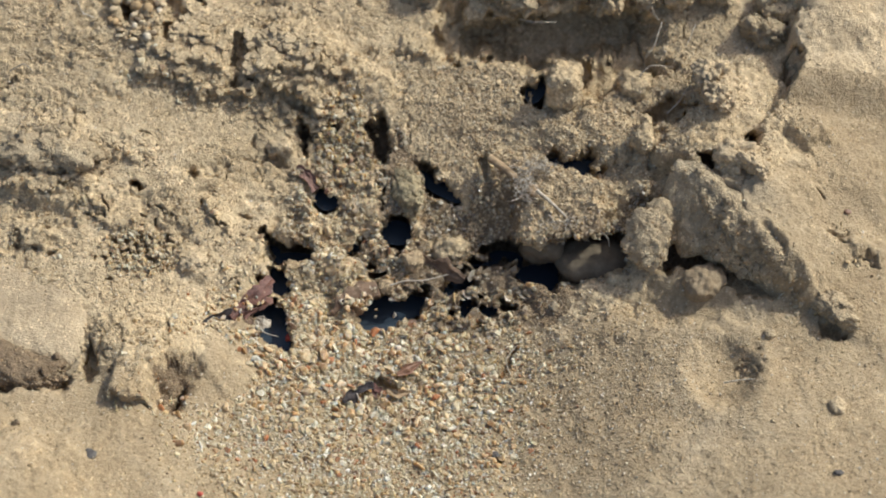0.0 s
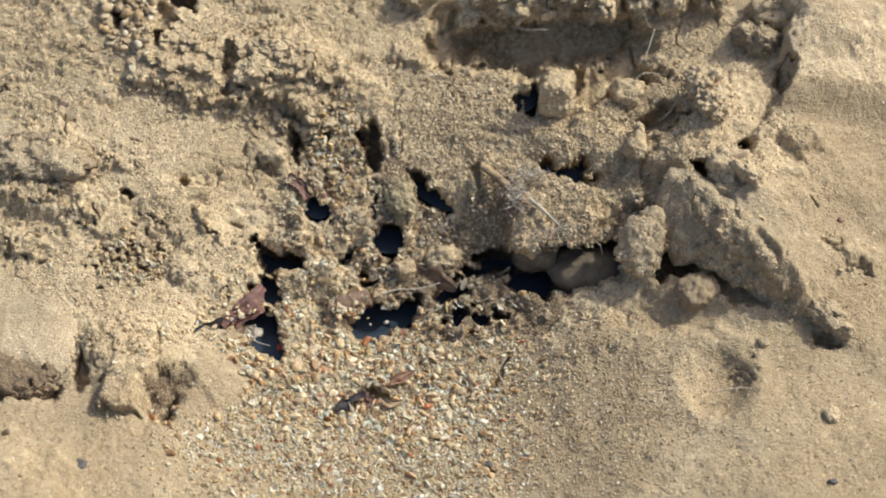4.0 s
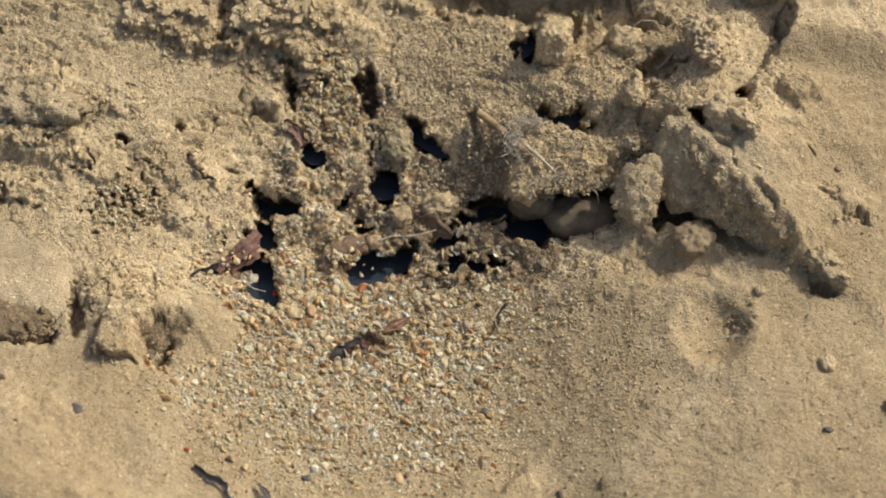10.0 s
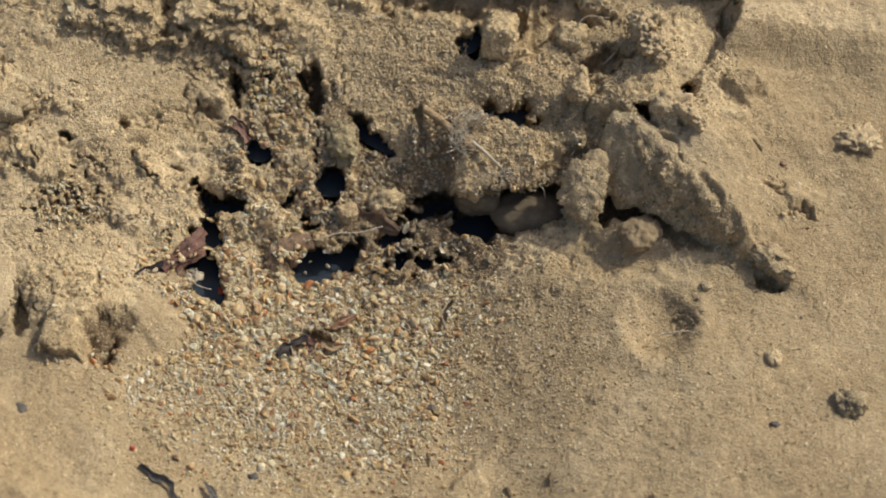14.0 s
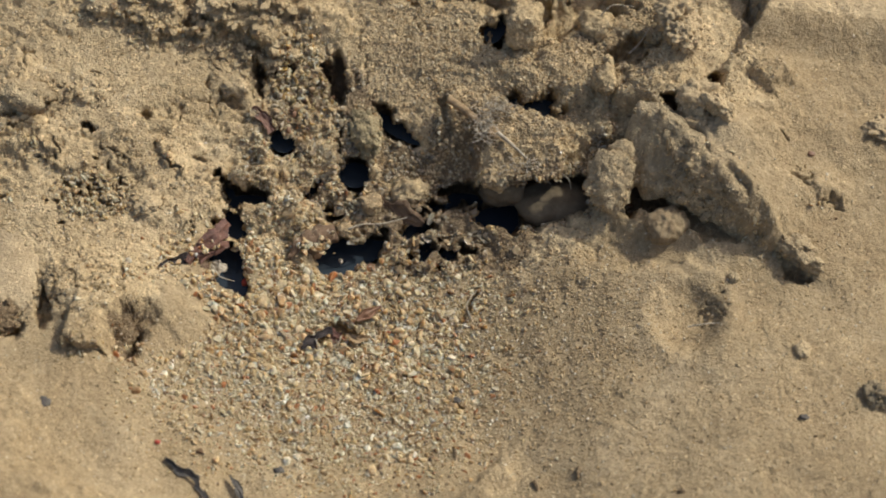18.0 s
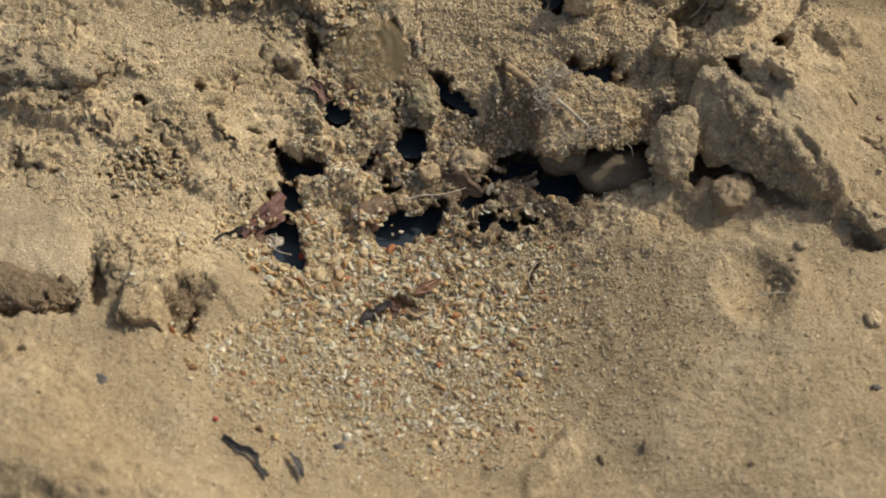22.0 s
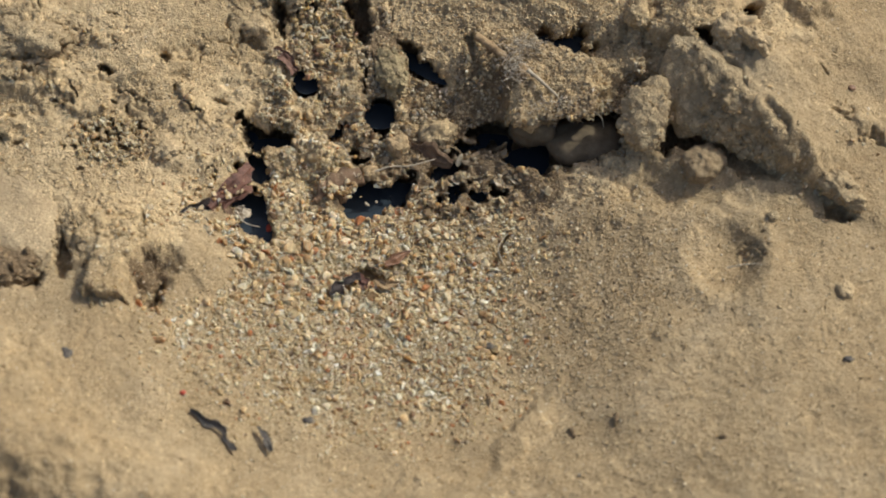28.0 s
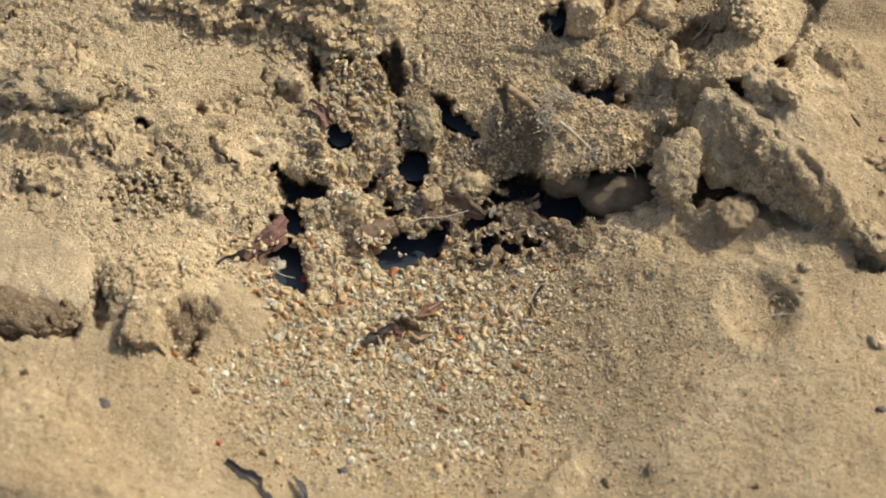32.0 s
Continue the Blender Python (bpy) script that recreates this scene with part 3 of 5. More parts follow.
    crumbly = step(0.15, 0.6, fbm(x / 10, y / 8, 9.0, 2) + 0.35 * seep + 0.45 * step(8, 20, x))
    z += (0.03 + rough * (0.15 + 0.06 * step(0, 15, x)) * crumbly) * 1.35 * fbm(x / 1.5, y / 1.3, 6.0, 3, 0.6)
    # chips that have flaked off, with crisp ragged edges
    chips = step(0.06, 0.14, fbm(x / 3.4, y / 1.5, 71.0, 4, 0.66) - 0.2)
    z -= rough * 0.65 * chips * step(-0.1, 0.2, fbm(x / 10, y / 7, 73.0, 2) + 0.05) * (1 - step(5, 15, x))
    z += rough * 0.35 * np.maximum(0, fbm(x / 0.9, y / 0.6, 75.0, 2, 0.6) - 0.5) * (1 - 0.5 * crumbly)
    z += smooth * (0.6 * fbm(x / 12, y / 12, 7.0, 2) + 0.05 * fbm(x / 2.6, y / 2.6, 19.0, 3) - 0.12 * step(0.45, 0.75, fbm(x / 2.2, y / 2.0, 23.0, 2))) + (0.05 + 0.02 * rough) * (1 - 0.7 * smooth) * fbm(x / 0.8, y / 0.8, 16.0, 2)
    # the round dimple in the smooth sand
    bowl = reach(x + 0.5 * wx, y + 0.5 * wy, 51.0, -17.4, 5.2, 6.6, 0)
    z += -2.6 * np.exp(-bowl ** 3.0) + 0.5 * np.exp(-((bowl - 1.35) / 0.34) ** 2)
    yy, xx = y + shelf - lean_out, x.copy()
    fx, fy = fbm(x / 1.0, y / 1.0, 21.0, 2), fbm(x / 1.0, y / 1.0, 28.0, 2)
    deep, back = np.zeros_like(z), np.zeros_like(z)
    for cx, cy, rx, ry, a, h, lean in PITS:
        near = (np.abs(x - cx) < 2 * max(rx, ry) + 3) & (np.abs(y - cy) < 2 * max(rx, ry) + 3)
        if near.any():
            k = 1.35 if min(rx, ry) < 0.85 and max(rx, ry) > 1.5 else 0.75 if max(rx, ry) < 1.0 else min(1.1, 0.5 * min(rx, ry))
            f = 0.6 if min(rx, ry) < 2.5 else 0.2
            d = reach(x[near] + k * (wx[near] + f * fx[near]), y[near] + k * (wy[near] + f * fy[near]), cx, cy, rx, ry, a)
            s = 1 - step(0.66, 1.10, d)
            take = s * h > deep[near]
            part_d, part_b = deep[near], back[near]
            part_d[take], part_b[take] = (s * h)[take], (s * h * lean)[take]
            deep[near], back[near] = part_d, part_b
    wall = np.minimum(deep, 3) / 3
    return xx + 0.5 * wall * fbm(x / 2, z / 2 - deep / 2, 51.0, 3), yy + back + 0.9 * wall * fbm(x / 1.6, deep / 1.6, 53.0, 3), z - deep, deep


def mesh_of(name, verts, faces, smooth=True):
    """A mesh from arrays of places in millimetres and of triangles or quads."""
    me = bpy.data.meshes.new(name)
    faces = np.asarray(faces, np.int32)
    n, k = faces.shape
    me.vertices.add(len(verts))
    me.vertices.foreach_set("co", (np.asarray(verts, float) * MM).astype(np.float32).ravel())
    me.loops.add(n * k)
    me.loops.foreach_set("vertex_index", faces.ravel())
    me.polygons.add(n)
    me.polygons.foreach_set("loop_start", np.arange(0, n * k, k, dtype=np.int32))
    me.polygons.foreach_set("use_smooth", np.full(n, smooth))
    me.update(calc_edges=True)
    return me


def build_ground():
    out = np.cumsum(1.0 * 1.32 ** np.arange(1, 25))
    gx = np.concatenate([-84 - out[::-1], np.arange(-84, 104, 0.27), 104 + out])
    gy = np.concatenate([-72 - out[::-1], np.arange(-72, 70, 0.27), 70 + out])
    x, y = (a.ravel() for a in np.meshgrid(gx, gy))
    xx, yy, z, deep = surface(x, y)
    far = step(0, 700, np.maximum(np.abs(x) - 110, np.abs(y) - 75))
    z = z * (1 - far) + far * 12
    nx, ny = len(gx), len(gy)
    i = (np.arange(ny - 1)[:, None] * nx + np.arange(nx - 1)[None]).ravel()
    me = mesh_of("ground", np.c_[xx, yy, z], np.c_[i, i + 1, i + 1 + nx, i + nx])
    c = zones(x, y)
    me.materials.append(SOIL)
    for m in (DAMP_SHADE, CRUST, PALE):
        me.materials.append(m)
    ux, uy = x[i], y[i]
    # the ellipse at (-45, -19.6) is a cavity's shade, painted as dark silt
    wet = (damp(ux, uy) > 0.5) | (np.maximum(reach(ux, uy, 8.5, 3.5, 15, 7.5, radians(-6)), 0) + 0.3 * fbm(ux / 3, uy / 3, 61.0, 2) < 1.0) | (reach(ux, uy, -6.5, 9.8, 7, 6, 0) < 0.95) | (reach(ux, uy, -16.0, 29.7, 6.5, 8.0, 0) + 0.3 * fbm(ux / 3, uy / 3, 61.0, 2) < 0.9) | (reach(ux, uy, -45.0, -19.6, 3.0, 5.6, radians(-10)) + 0.35 * fbm(ux / 2, uy / 2, 65.0, 3) < 1.0) | (c[1][i] > 0.5) & (fbm(ux / 4, uy / 4, 63.0, 3) > 0.25)
    # holes take the dark silt from a set depth down
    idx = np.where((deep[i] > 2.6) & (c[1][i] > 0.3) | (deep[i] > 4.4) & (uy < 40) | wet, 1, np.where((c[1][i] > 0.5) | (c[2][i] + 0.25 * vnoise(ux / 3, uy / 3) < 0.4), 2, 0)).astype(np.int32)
    idx[(idx == 0) & (uy + 0.25 * ux + 6 * fbm(ux / 12, uy / 12, 97.0, 3) > 20) & ((ux < 46) | (uy > 36))] = 3
    idx[(np.abs(ux) > 110) | (np.abs(uy) > 80)] = 0
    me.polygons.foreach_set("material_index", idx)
    ob = new("ground", me)
    tagged(ob, "uneven tan ground of dry silt and sand with seep holes", "ground", kind="structure")
    return ob


ground = build_ground()


# ---- grains ----
def ico(n):
    bm = bmesh.new()
    bmesh.ops.create_icosphere(bm, subdivisions=n, radius=1)
    v = np.array([p.co[:] for p in bm.verts])
    f = np.array([[p.index for p in q.verts] for q in bm.faces])
    bm.free()
    return v, f


ICO = {n: ico(n) for n in (1, 2, 3, 4, 5)}
# the smallest grains have eight facets
ICO[0] = (np.array([[1, 0, 0], [-1, 0, 0], [0, 1, 0], [0, -1, 0], [0, 0, 1], [0, 0, -1]], float),
          np.array([[0, 2, 4], [2, 1, 4], [1, 3, 4], [3, 0, 4], [2, 0, 5], [1, 2, 5], [3, 1, 5], [0, 3, 5]]))


def turns(n, rng):
    q = rng.normal(size=(n, 4))
    q /= np.linalg.norm(q, axis=1)[:, None]
    w, x, y, z = q.T
    return np.stack([1 - 2 * (y * y + z * z), 2 * (x * y - w * z), 2 * (x * z + w * y), 2 * (x * y + w * z), 1 - 2 * (x * x + z * z),
                     2 * (y * z - w * x), 2 * (x * z - w * y), 2 * (y * z + w * x), 1 - 2 * (x * x + y * y)], 1).reshape(n, 3, 3)


def grain_mesh(name, places, radii, detail, rng, jag=0.22, flat=0.5, chip=False, cut=(0.32, 0.9)):
    v, f = ICO[detail]
    n = len(places)
    if chip:
        # chipped grains: flat facets cut from a ball
        v = np.repeat(v[None], n, 0)
        for _ in range(8):
            d = rng.normal(size=(n, 1, 3))
            d /= np.linalg.norm(d, axis=2)[..., None]
            over = np.maximum(0, (v * d).sum(2) - rng.uniform(*cut, (n, 1)))
            v = v - over[..., None] * d
    k = 1 + (0.25 if chip else jag) * (rng.random((n, len(ICO[detail][0]))) - 0.5)
    p = (v if v.ndim == 3 else v[None]) * k[..., None] * (flat + (1.42 - flat) * rng.random((n, 1, 3)))
    p = np.einsum('nij,nvj->nvi', turns(n, rng), p) * np.asarray(radii)[:, None, None] + np.asarray(places)[:, None]
    faces = (f[None] + (np.arange(n) * len(ICO[detail][0]))[:, None, None]).reshape(-1, 3)
    return mesh_of(name, p.reshape(-1, 3), faces, detail > 1 and cut[0] > 0.25)


def scatter(n, box, weight, rng):
    """Plan places, dealt out by a weight from 0 to 1."""
    x, y = rng.uniform(box[0], box[1], n), rng.uniform(box[2], box[3], n)
    keep = rng.random(n) < weight(x, y)
    return x[keep], y[keep]


def clear(x, y):
    """False where a leaf lies over the sand."""
    return (reach(x, y, -32.2, -1.0, 6.8, 3.2, radians(53)) > 1) & (reach(x, y, -13.6, 1.2, 5.4, 2.6, radians(27)) > 1)


def strew(name, n, box, weight, rmin, rmax, detail, mat, label, rng, sink=0.25, jag=0.22, chip=False, flat=0.5, cut=(0.32, 0.9)):
    x, y = scatter(n, box, lambda x, y: weight(x, y) * (1 - 0.82 * damp(x, y)), rng)
    xx, yy, z, deep = surface(x, y)
    r = rmin + (rmax - rmin) * rng.random(len(x)) ** 1.8
    ok = (deep < 2.2) & clear(x, y)
    me = grain_mesh(name, np.c_[xx, yy, z + r * (1 - 2 * sink - 0.2 * zones(x, y)[1])][ok], r[ok], detail, rng, jag, flat, chip, cut)
    me.materials.append(mat)
    return tagged(new(name, me), label, "sand", kind="stuff")


VIEW = (-82, 100, -66, 62)


def hollow(x, y):
    """The grey, grainy slope at the back of the hollow."""
    return (1 - step(0.7, 1.1, reach(x, y, 23.2, 33.0, 27, 25, 0))) * (1 - zones(x, y)[1])


def inside(x, y):
    """Among the holes between the big hole and the brown pebbles."""
    return 1 - step(0.7, 1.05, reach(x, y, 8.5, 3.5, 15, 7.5, radians(-6)))


strew("coarse_sand", 46000, (-62, 52, -64, 45), lambda x, y: np.clip(zones(x, y)[0] * 1.1, 0, 1) ** 1.2 * 0.85 * (1 - 0.8 * inside(x, y)), 0.32, 0.92, 2, QUARTZ,
      "loose coarse quartz sand in cream, ochre and brown", RNG, 0.6, 0.7, True, 0.45, (0.2, 0.8))
strew("medium_sand", 70000, (-62, 52, -64, 45), lambda x, y: np.clip(zones(x, y)[0] * 1.3, 0, 1) * 0.7 * (1 - 0.8 * inside(x, y)), 0.16, 0.34, 1, QUARTZ,
      "medium cream and tan sand between the coarse grains", RNG, 0.4, 0.6)
strew("fine_sand", 110000, VIEW, lambda x, y: (0.75 - 0.4 * zones(x, y)[0] - 0.5 * zones(x, y)[2]) * (0.35 + 0.75 * step(-0.35, 0.3, fbm(x / 8, y / 6, 57.0, 3))), 0.09, 0.25, 0, FINE,
      "fine tan sand grains strewn over the silt", RNG, 0.42, 0.5)
strew("fringe_sand", 34000, (2, 80, -62, 3), lambda x, y: 0.5 * (1 - step(0.3, 1.1, reach(x, y, 20, -18, 32, 24, 0))) * (1 - zones(x, y)[0]) + 0.06, 0.10, 0.27, 1, FINE,
      "tan sand grains that thin out over the smooth silt", RNG, 0.45, 0.5)
strew("gravelly_sand", 11000, (-50, 30, -40, 22), lambda x, y: step(0.8, 1.15, reach(x, y, -39.2, -15.8, 8.0, 7.5, 0)) * (1 - step(0.2, 1.2, reach(x, y, -12.5, -12.5, 26, 18, radians(-8)))) * 0.8, 0.55, 1.2, 2, QUARTZ,
      "larger cream and brown quartz grains below the seep holes", RNG, 0.5, 0.55, True, 0.45, (0.22, 0.82))
strew("brown_grains", 900, (-24, 8, -24, -4), lambda x, y: 0.55 * (1 - step(0.3, 1.1, reach(x, y, -8.5, -13.0, 12.0, 5.5, radians(14)))), 0.45, 0.95, 2, WET_FLAKE,
      "dark brown and honey-coloured grains round the litter", RNG, 0.35, 0.5, True, 0.4, (0.2, 0.8))
strew("scattered_grit", 5500, (-60, 70, -60, 20), lambda x, y: 0.7 * step(0.1, 0.7, zones(x, y)[2]) * (1 - step(0.7, 1.5, reach(x, y, -2.4, -19.6, 44, 30, 0))), 0.13, 0.36, 1, FINE,
      "tan and brown grit scattered over smooth sand", RNG, 0.35, 0.5, True)
strew("sand_crumbs", 4000, VIEW, lambda x, y: np.clip(fbm(x / 10, y / 8, 9.0, 2) + 0.12, 0.05, 1) * (1 - 0.8 * zones(x, y)[2]), 0.15, 0.42, 1, FINE,
      "small crumbs of silt on the crust", RNG, 0.45, 0.5)
strew("grey_sand", 52000, (-22, 66, -4, 62), lambda x, y: 0.85 * hollow(x, y), 0.12, 0.34, 1, SHADOW_GRAIN,
      "grey-brown medium sand on the slope of the hollow", RNG, 0.5, 0.5)


strew("patch_crumbs", 2600, (-64, -40, -2, 16), lambda x, y: 1.1 * (1 - step(0.4, 1.15, reach(x, y, -52.4, 6.0, 7.5, 5.5, 0))), 0.25, 0.62, 2, FLAKE,
      "angular crumbs of silt in a crumbled patch of crust", RNG, 0.15, 0.5, True, 0.4, (0.2, 0.8))
strew("round_crumbs", 900, (-66, -40, 30, 62), lambda x, y: 1.2 * (1 - step(0.6, 1.1, reach(x, y, -54.2, 48.4, 7.5, 6.0, 0))), 0.3, 0.85, 2, SHADOW_GRAIN,
      "rounded crumbs of silt heaped round small holes", RNG, 0.2, 0.3)


def shards(name, n, box, weight, rmin, rmax, mat, label, rng, tilt=0.3):
    """Thin broken flakes of crust, each a flat six-cornered chip that lies nearly level."""
    x, y = scatter(n, box, weight, rng)
    xx, yy, z, deep = surface(x, y)
    ok = deep < 2.5
    c = np.c_[xx, yy, z][ok]
    k = len(c)
    r = rmin + (rmax - rmin) * rng.random(k) ** 2
    ang = (np.arange(6) * np.pi / 3)[None] + rng.normal(0, 0.28, (k, 6)) + rng.uniform(0, 6.3, (k, 1))
    rad = r[:, None] * rng.uniform(0.55, 1.15, (k, 6))
    rad = rad * (1 + 0.45 * np.cos(ang - rng.uniform(0, 6.3, (k, 1))) ** 2)
    slope = rng.normal(0, tilt, (k, 2)) + np.array([0.0, 0.25])
    thick = (0.12 + 0.2 * rng.random(k) * np.minimum(r, 1.0))[:, None]
    u, v = rad * np.cos(ang), rad * np.sin(ang)
    lift = u * slope[:, :1] + v * slope[:, 1:]
    rows = [np.stack([c[:, :1] + f * u, c[:, 1:2] + f * v, c[:, 2:] + 0.1 + f * lift + d * thick], -1) for f, d in ((1.0, -0.6), (1.04, 0.25), (0.9, 0.6))]
    p = np.concatenate(rows, 1)
    f = [[6 * a + j, 6 * a + (j + 1) % 6, 6 * a + 6 + (j + 1) % 6] for a in (0, 1) for j in range(6)]
    f += [[6 * a + j, 6 * a + 6 + (j + 1) % 6, 6 * a + 6 + j] for a in (0, 1) for j in range(6)]
    f += [[12, 12 + j, 13 + j] for j in range(1, 5)]
    me = mesh_of(name, p.reshape(-1, 3), (np.array(f)[None] + 18 * np.arange(k)[:, None, None]).reshape(-1, 3), False)
    me.materials.append(mat)
    return tagged(new(name, me), label, "sand", kind="stuff")


def flaking(x, y):
    """Where the crust at the back breaks into layers."""
    return 1 - step(0.6, 1.15, reach(x, y, -35.3, 40.0, 26, 9, radians(-14)))


shards("layered_flakes", 4200, (-66, -6, 26, 58), lambda x, y: 0.9 * flaking(x, y), 0.25, 0.95, CRUST, "thin broken flakes of layered silt", RNG, 0.08)
shards("crust_flakes", 5200, (-82, -14, -14, 60), lambda x, y: 0.6 * step(-0.15, 0.35, fbm(x / 9, y / 6, 47.0, 3)) * (1 - flaking(x, y)) * (1 - zones(x, y)[2]), 0.14, 0.55, CRUST, "small loose flakes of tan crust", RNG, 0.18)
shards("hollow_flakes", 3600, (-6, 68, 6, 62), lambda x, y: 0.6 * hollow(x, y) * step(-0.2, 0.3, fbm(x / 7, y / 7, 49.0, 3)), 0.15, 0.6, GREY, "small flakes of grey-brown crust in the hollow", RNG, 0.3)


def edge_crumbs(name, per_mm, rmin, rmax, mat, label, rng):
    """Crumbs that lie along the broken edges of the crust and below them."""
    px, py = [], []
    for points, h, fade, over, crisp in LEDGES:
        for (ax, ay), (bx, by) in zip(points, points[1:]):
            length = math.hypot(bx - ax, by - ay)
            n = int(per_mm * length * min(2.5, h))
            t, off = rng.random(n), rng.normal(-0.9, 1.3, n)
            px.append(ax + (bx - ax) * t - (by - ay) / length * off)
            py.append(ay + (by - ay) * t + (bx - ax) / length * off)
    x, y = np.concatenate(px), np.concatenate(py)
    xx, yy, z, deep = surface(x, y)
    r = rmin + (rmax - rmin) * rng.random(len(x)) ** 2.4
    ok = deep < 3
    me = grain_mesh(name, np.c_[xx, yy, z + 0.2 * r][ok], r[ok], 2, rng, 0.5, 0.35, True, (0.2, 0.8))
    me.materials.append(mat)
    return tagged(new(name, me), label, "sand", kind="stuff")


edge_crumbs("edge_crumbs", 3.2, 0.16, 0.75, FLAKE, "angular crumbs of silt along broken edges of the crust", RNG)


def brink(x, y):
    """The wet brink between the holes and the brown pebbles, from 0 to 1."""
    w = 0.3 * fbm(x / 4, y / 4, 81.0, 2)
    return np.maximum(1 - step(0.75, 1.1, w + reach(x, y, 8.5, 3.5, 15, 7.5, radians(-6))), np.maximum(1 - step(0.75, 1.1, w + reach(x, y, -6.5, 9.8, 7, 6, 0)), 1 - step(0.6, 1.1, w + reach(x, y, -16.0, 29.7, 6.5, 8.0, 0))))


strew("wet_flakes", 6000, (-30, 35, -10, 42), lambda x, y: 0.75 * brink(x, y) * (reach(x, y, -16.0, 29.7, 6.5, 8.0, 0) > 1.15), 0.35, 1.25, 2, WET_FLAKE,
      "wet brown flakes of silt and sand between the holes", RNG, 0.5, 0.5, True, 0.3, (0.12, 0.7))
strew("ochre_flakes", 4600, (-30, 2, 12, 42), lambda x, y: 0.9 * (1 - step(0.6, 1.1, reach(x, y, -16.0, 29.7, 6.5, 8.0, 0))), 0.25, 0.85, 2, OCHRE_FLAKE,
      "wet ochre and honey-coloured sand where the water wells up", RNG, 0.5, 0.5, True, 0.4, (0.2, 0.8))
strew("damp_crumbs", 70000, (-22, 58, -8, 40), lambda x, y: 3.2 * damp(x, y) * step(-0.3, 0.4, fbm(x / 2.5, y / 2.5, 83.0, 2)), 0.14, 0.60, 1, WET_FLAKE,
      "damp brown crumbs on the shaded silt of the hollow", RNG, 0.45, 0.6)
strew("damp_grit", 60000, (-22, 58, -8, 40), lambda x, y: 2.6 * damp(x, y) * step(-0.5, 0.3, fbm(x / 2.0, y / 2.0, 87.0, 2)), 0.12, 0.36, 1, SHADOW_GRAIN,
      "grey-tan sand grains on the damp silt of the hollow", RNG, 0.4, 0.6)
strew("silt_flakes", 7000, (-40, 35, -6, 42), lambda x, y: 0.9 * zones(x, y)[1] * (1 - 0.75 * brink(x, y)), 0.35, 1.35, 2, FLAKE,
      "angular tan flakes of silt and sand round the seep holes", RNG, 0.5, 0.5, True, 0.28, (0.12, 0.7))


def clumps(n, rng):
    """Knots of silt and sand grains that stick together round the seep holes."""
    x, y = scatter(n, (-38, 35, -6, 42), lambda x, y: zones(x, y)[1] * (1 - damp(x, y)) * (1 - 0.7 * brink(x, y)), rng)
    xx, yy, z, deep = surface(x, y)
    ok = deep < 4
    places, radii, cores, sizes = [], [], [], []
    for cx, cy, cz in np.c_[xx, yy, z][ok]:
        size = 0.4 + 1.0 * rng.random() ** 2
        k = int(8 + 42 * size)
        d = rng.normal(size=(k, 3))
        d /= np.linalg.norm(d, axis=1)[:, None]
        middle = np.array([cx, cy, cz + 0.25 * size])
        cores.append(middle)
        sizes.append(0.95 * size)
        places.append(middle + d * size * np.array([1.05, 0.95, 0.75]) * rng.uniform(0.65, 0.95, (k, 1)))
        radii.append(0.16 + 0.42 * rng.random(k) ** 2)
    me = grain_mesh("sand_clumps", np.concatenate(places), np.concatenate(radii), 1, rng, 0.7, 0.3, True, (0.2, 0.75))
    me.materials.append(FLAKE)
    tagged(new("sand_clumps", me), "knots of damp sand grains round the seep holes", "sand", kind="stuff")
    me = grain_mesh("silt_crumbs", np.array(cores), np.array(sizes), 3, rng, 0.3, 0.35, True, (0.15, 0.7))
    me.materials.append(SILT_CRUMB)
    tagged(new("silt_crumbs", me), "crumbs of tan silt that bind the sand by the seep holes", "sand", kind="stuff")


clumps(700, RNG)


# ---- water that stands in the holes ----
def pools():
    found = []
    for cx, cy, rx, ry, a, h, lean in PITS:
        if h < 4.9 or rx > 6 or not (-40 < cx < (32 if cy > 15 else 26) and -8 < cy < 40):
            continue
        low = 0.36 * h + 1.0
        _, _, z, deep = surface(np.array([cx]), np.array([cy]))
        found.append([cx, cy + lean * low, rx, ry, a, float(z[0] + deep[0]) - low])
    # holes that run together share one level
    for _ in range(4):
        for p in found:
            for q in found:
                if math.hypot(p[0] - q[0], p[1] - q[1]) < 0.9 * (max(p[2:4]) + max(q[2:4])):
                    p[5] = q[5] = min(p[5], q[5])
    for k, (cx, cy, rx, ry, a, level) in enumerate(found):
        ring = np.linspace(0, 2 * np.pi, 28, endpoint=False)
        u, v = 1.15 * rx * np.cos(ring), 1.15 * ry * np.sin(ring)
        px, py = u * math.cos(a) - v * math.sin(a), u * math.sin(a) + v * math.cos(a)
        pts = np.concatenate([[[0, 0, 0]], np.c_[px, py, 0 * px]])
        i = np.arange(28)
        me = mesh_of("water", pts, np.c_[0 * i, 1 + i, 1 + (i + 1) % 28])
        me.materials.append(WATER)
        ob = tagged(new("water", me), "dark still water standing in a seep hole", "water", kind="structure")
        ob.location = Vector((cx, cy, level + 0.012 * k)) * MM


pools()


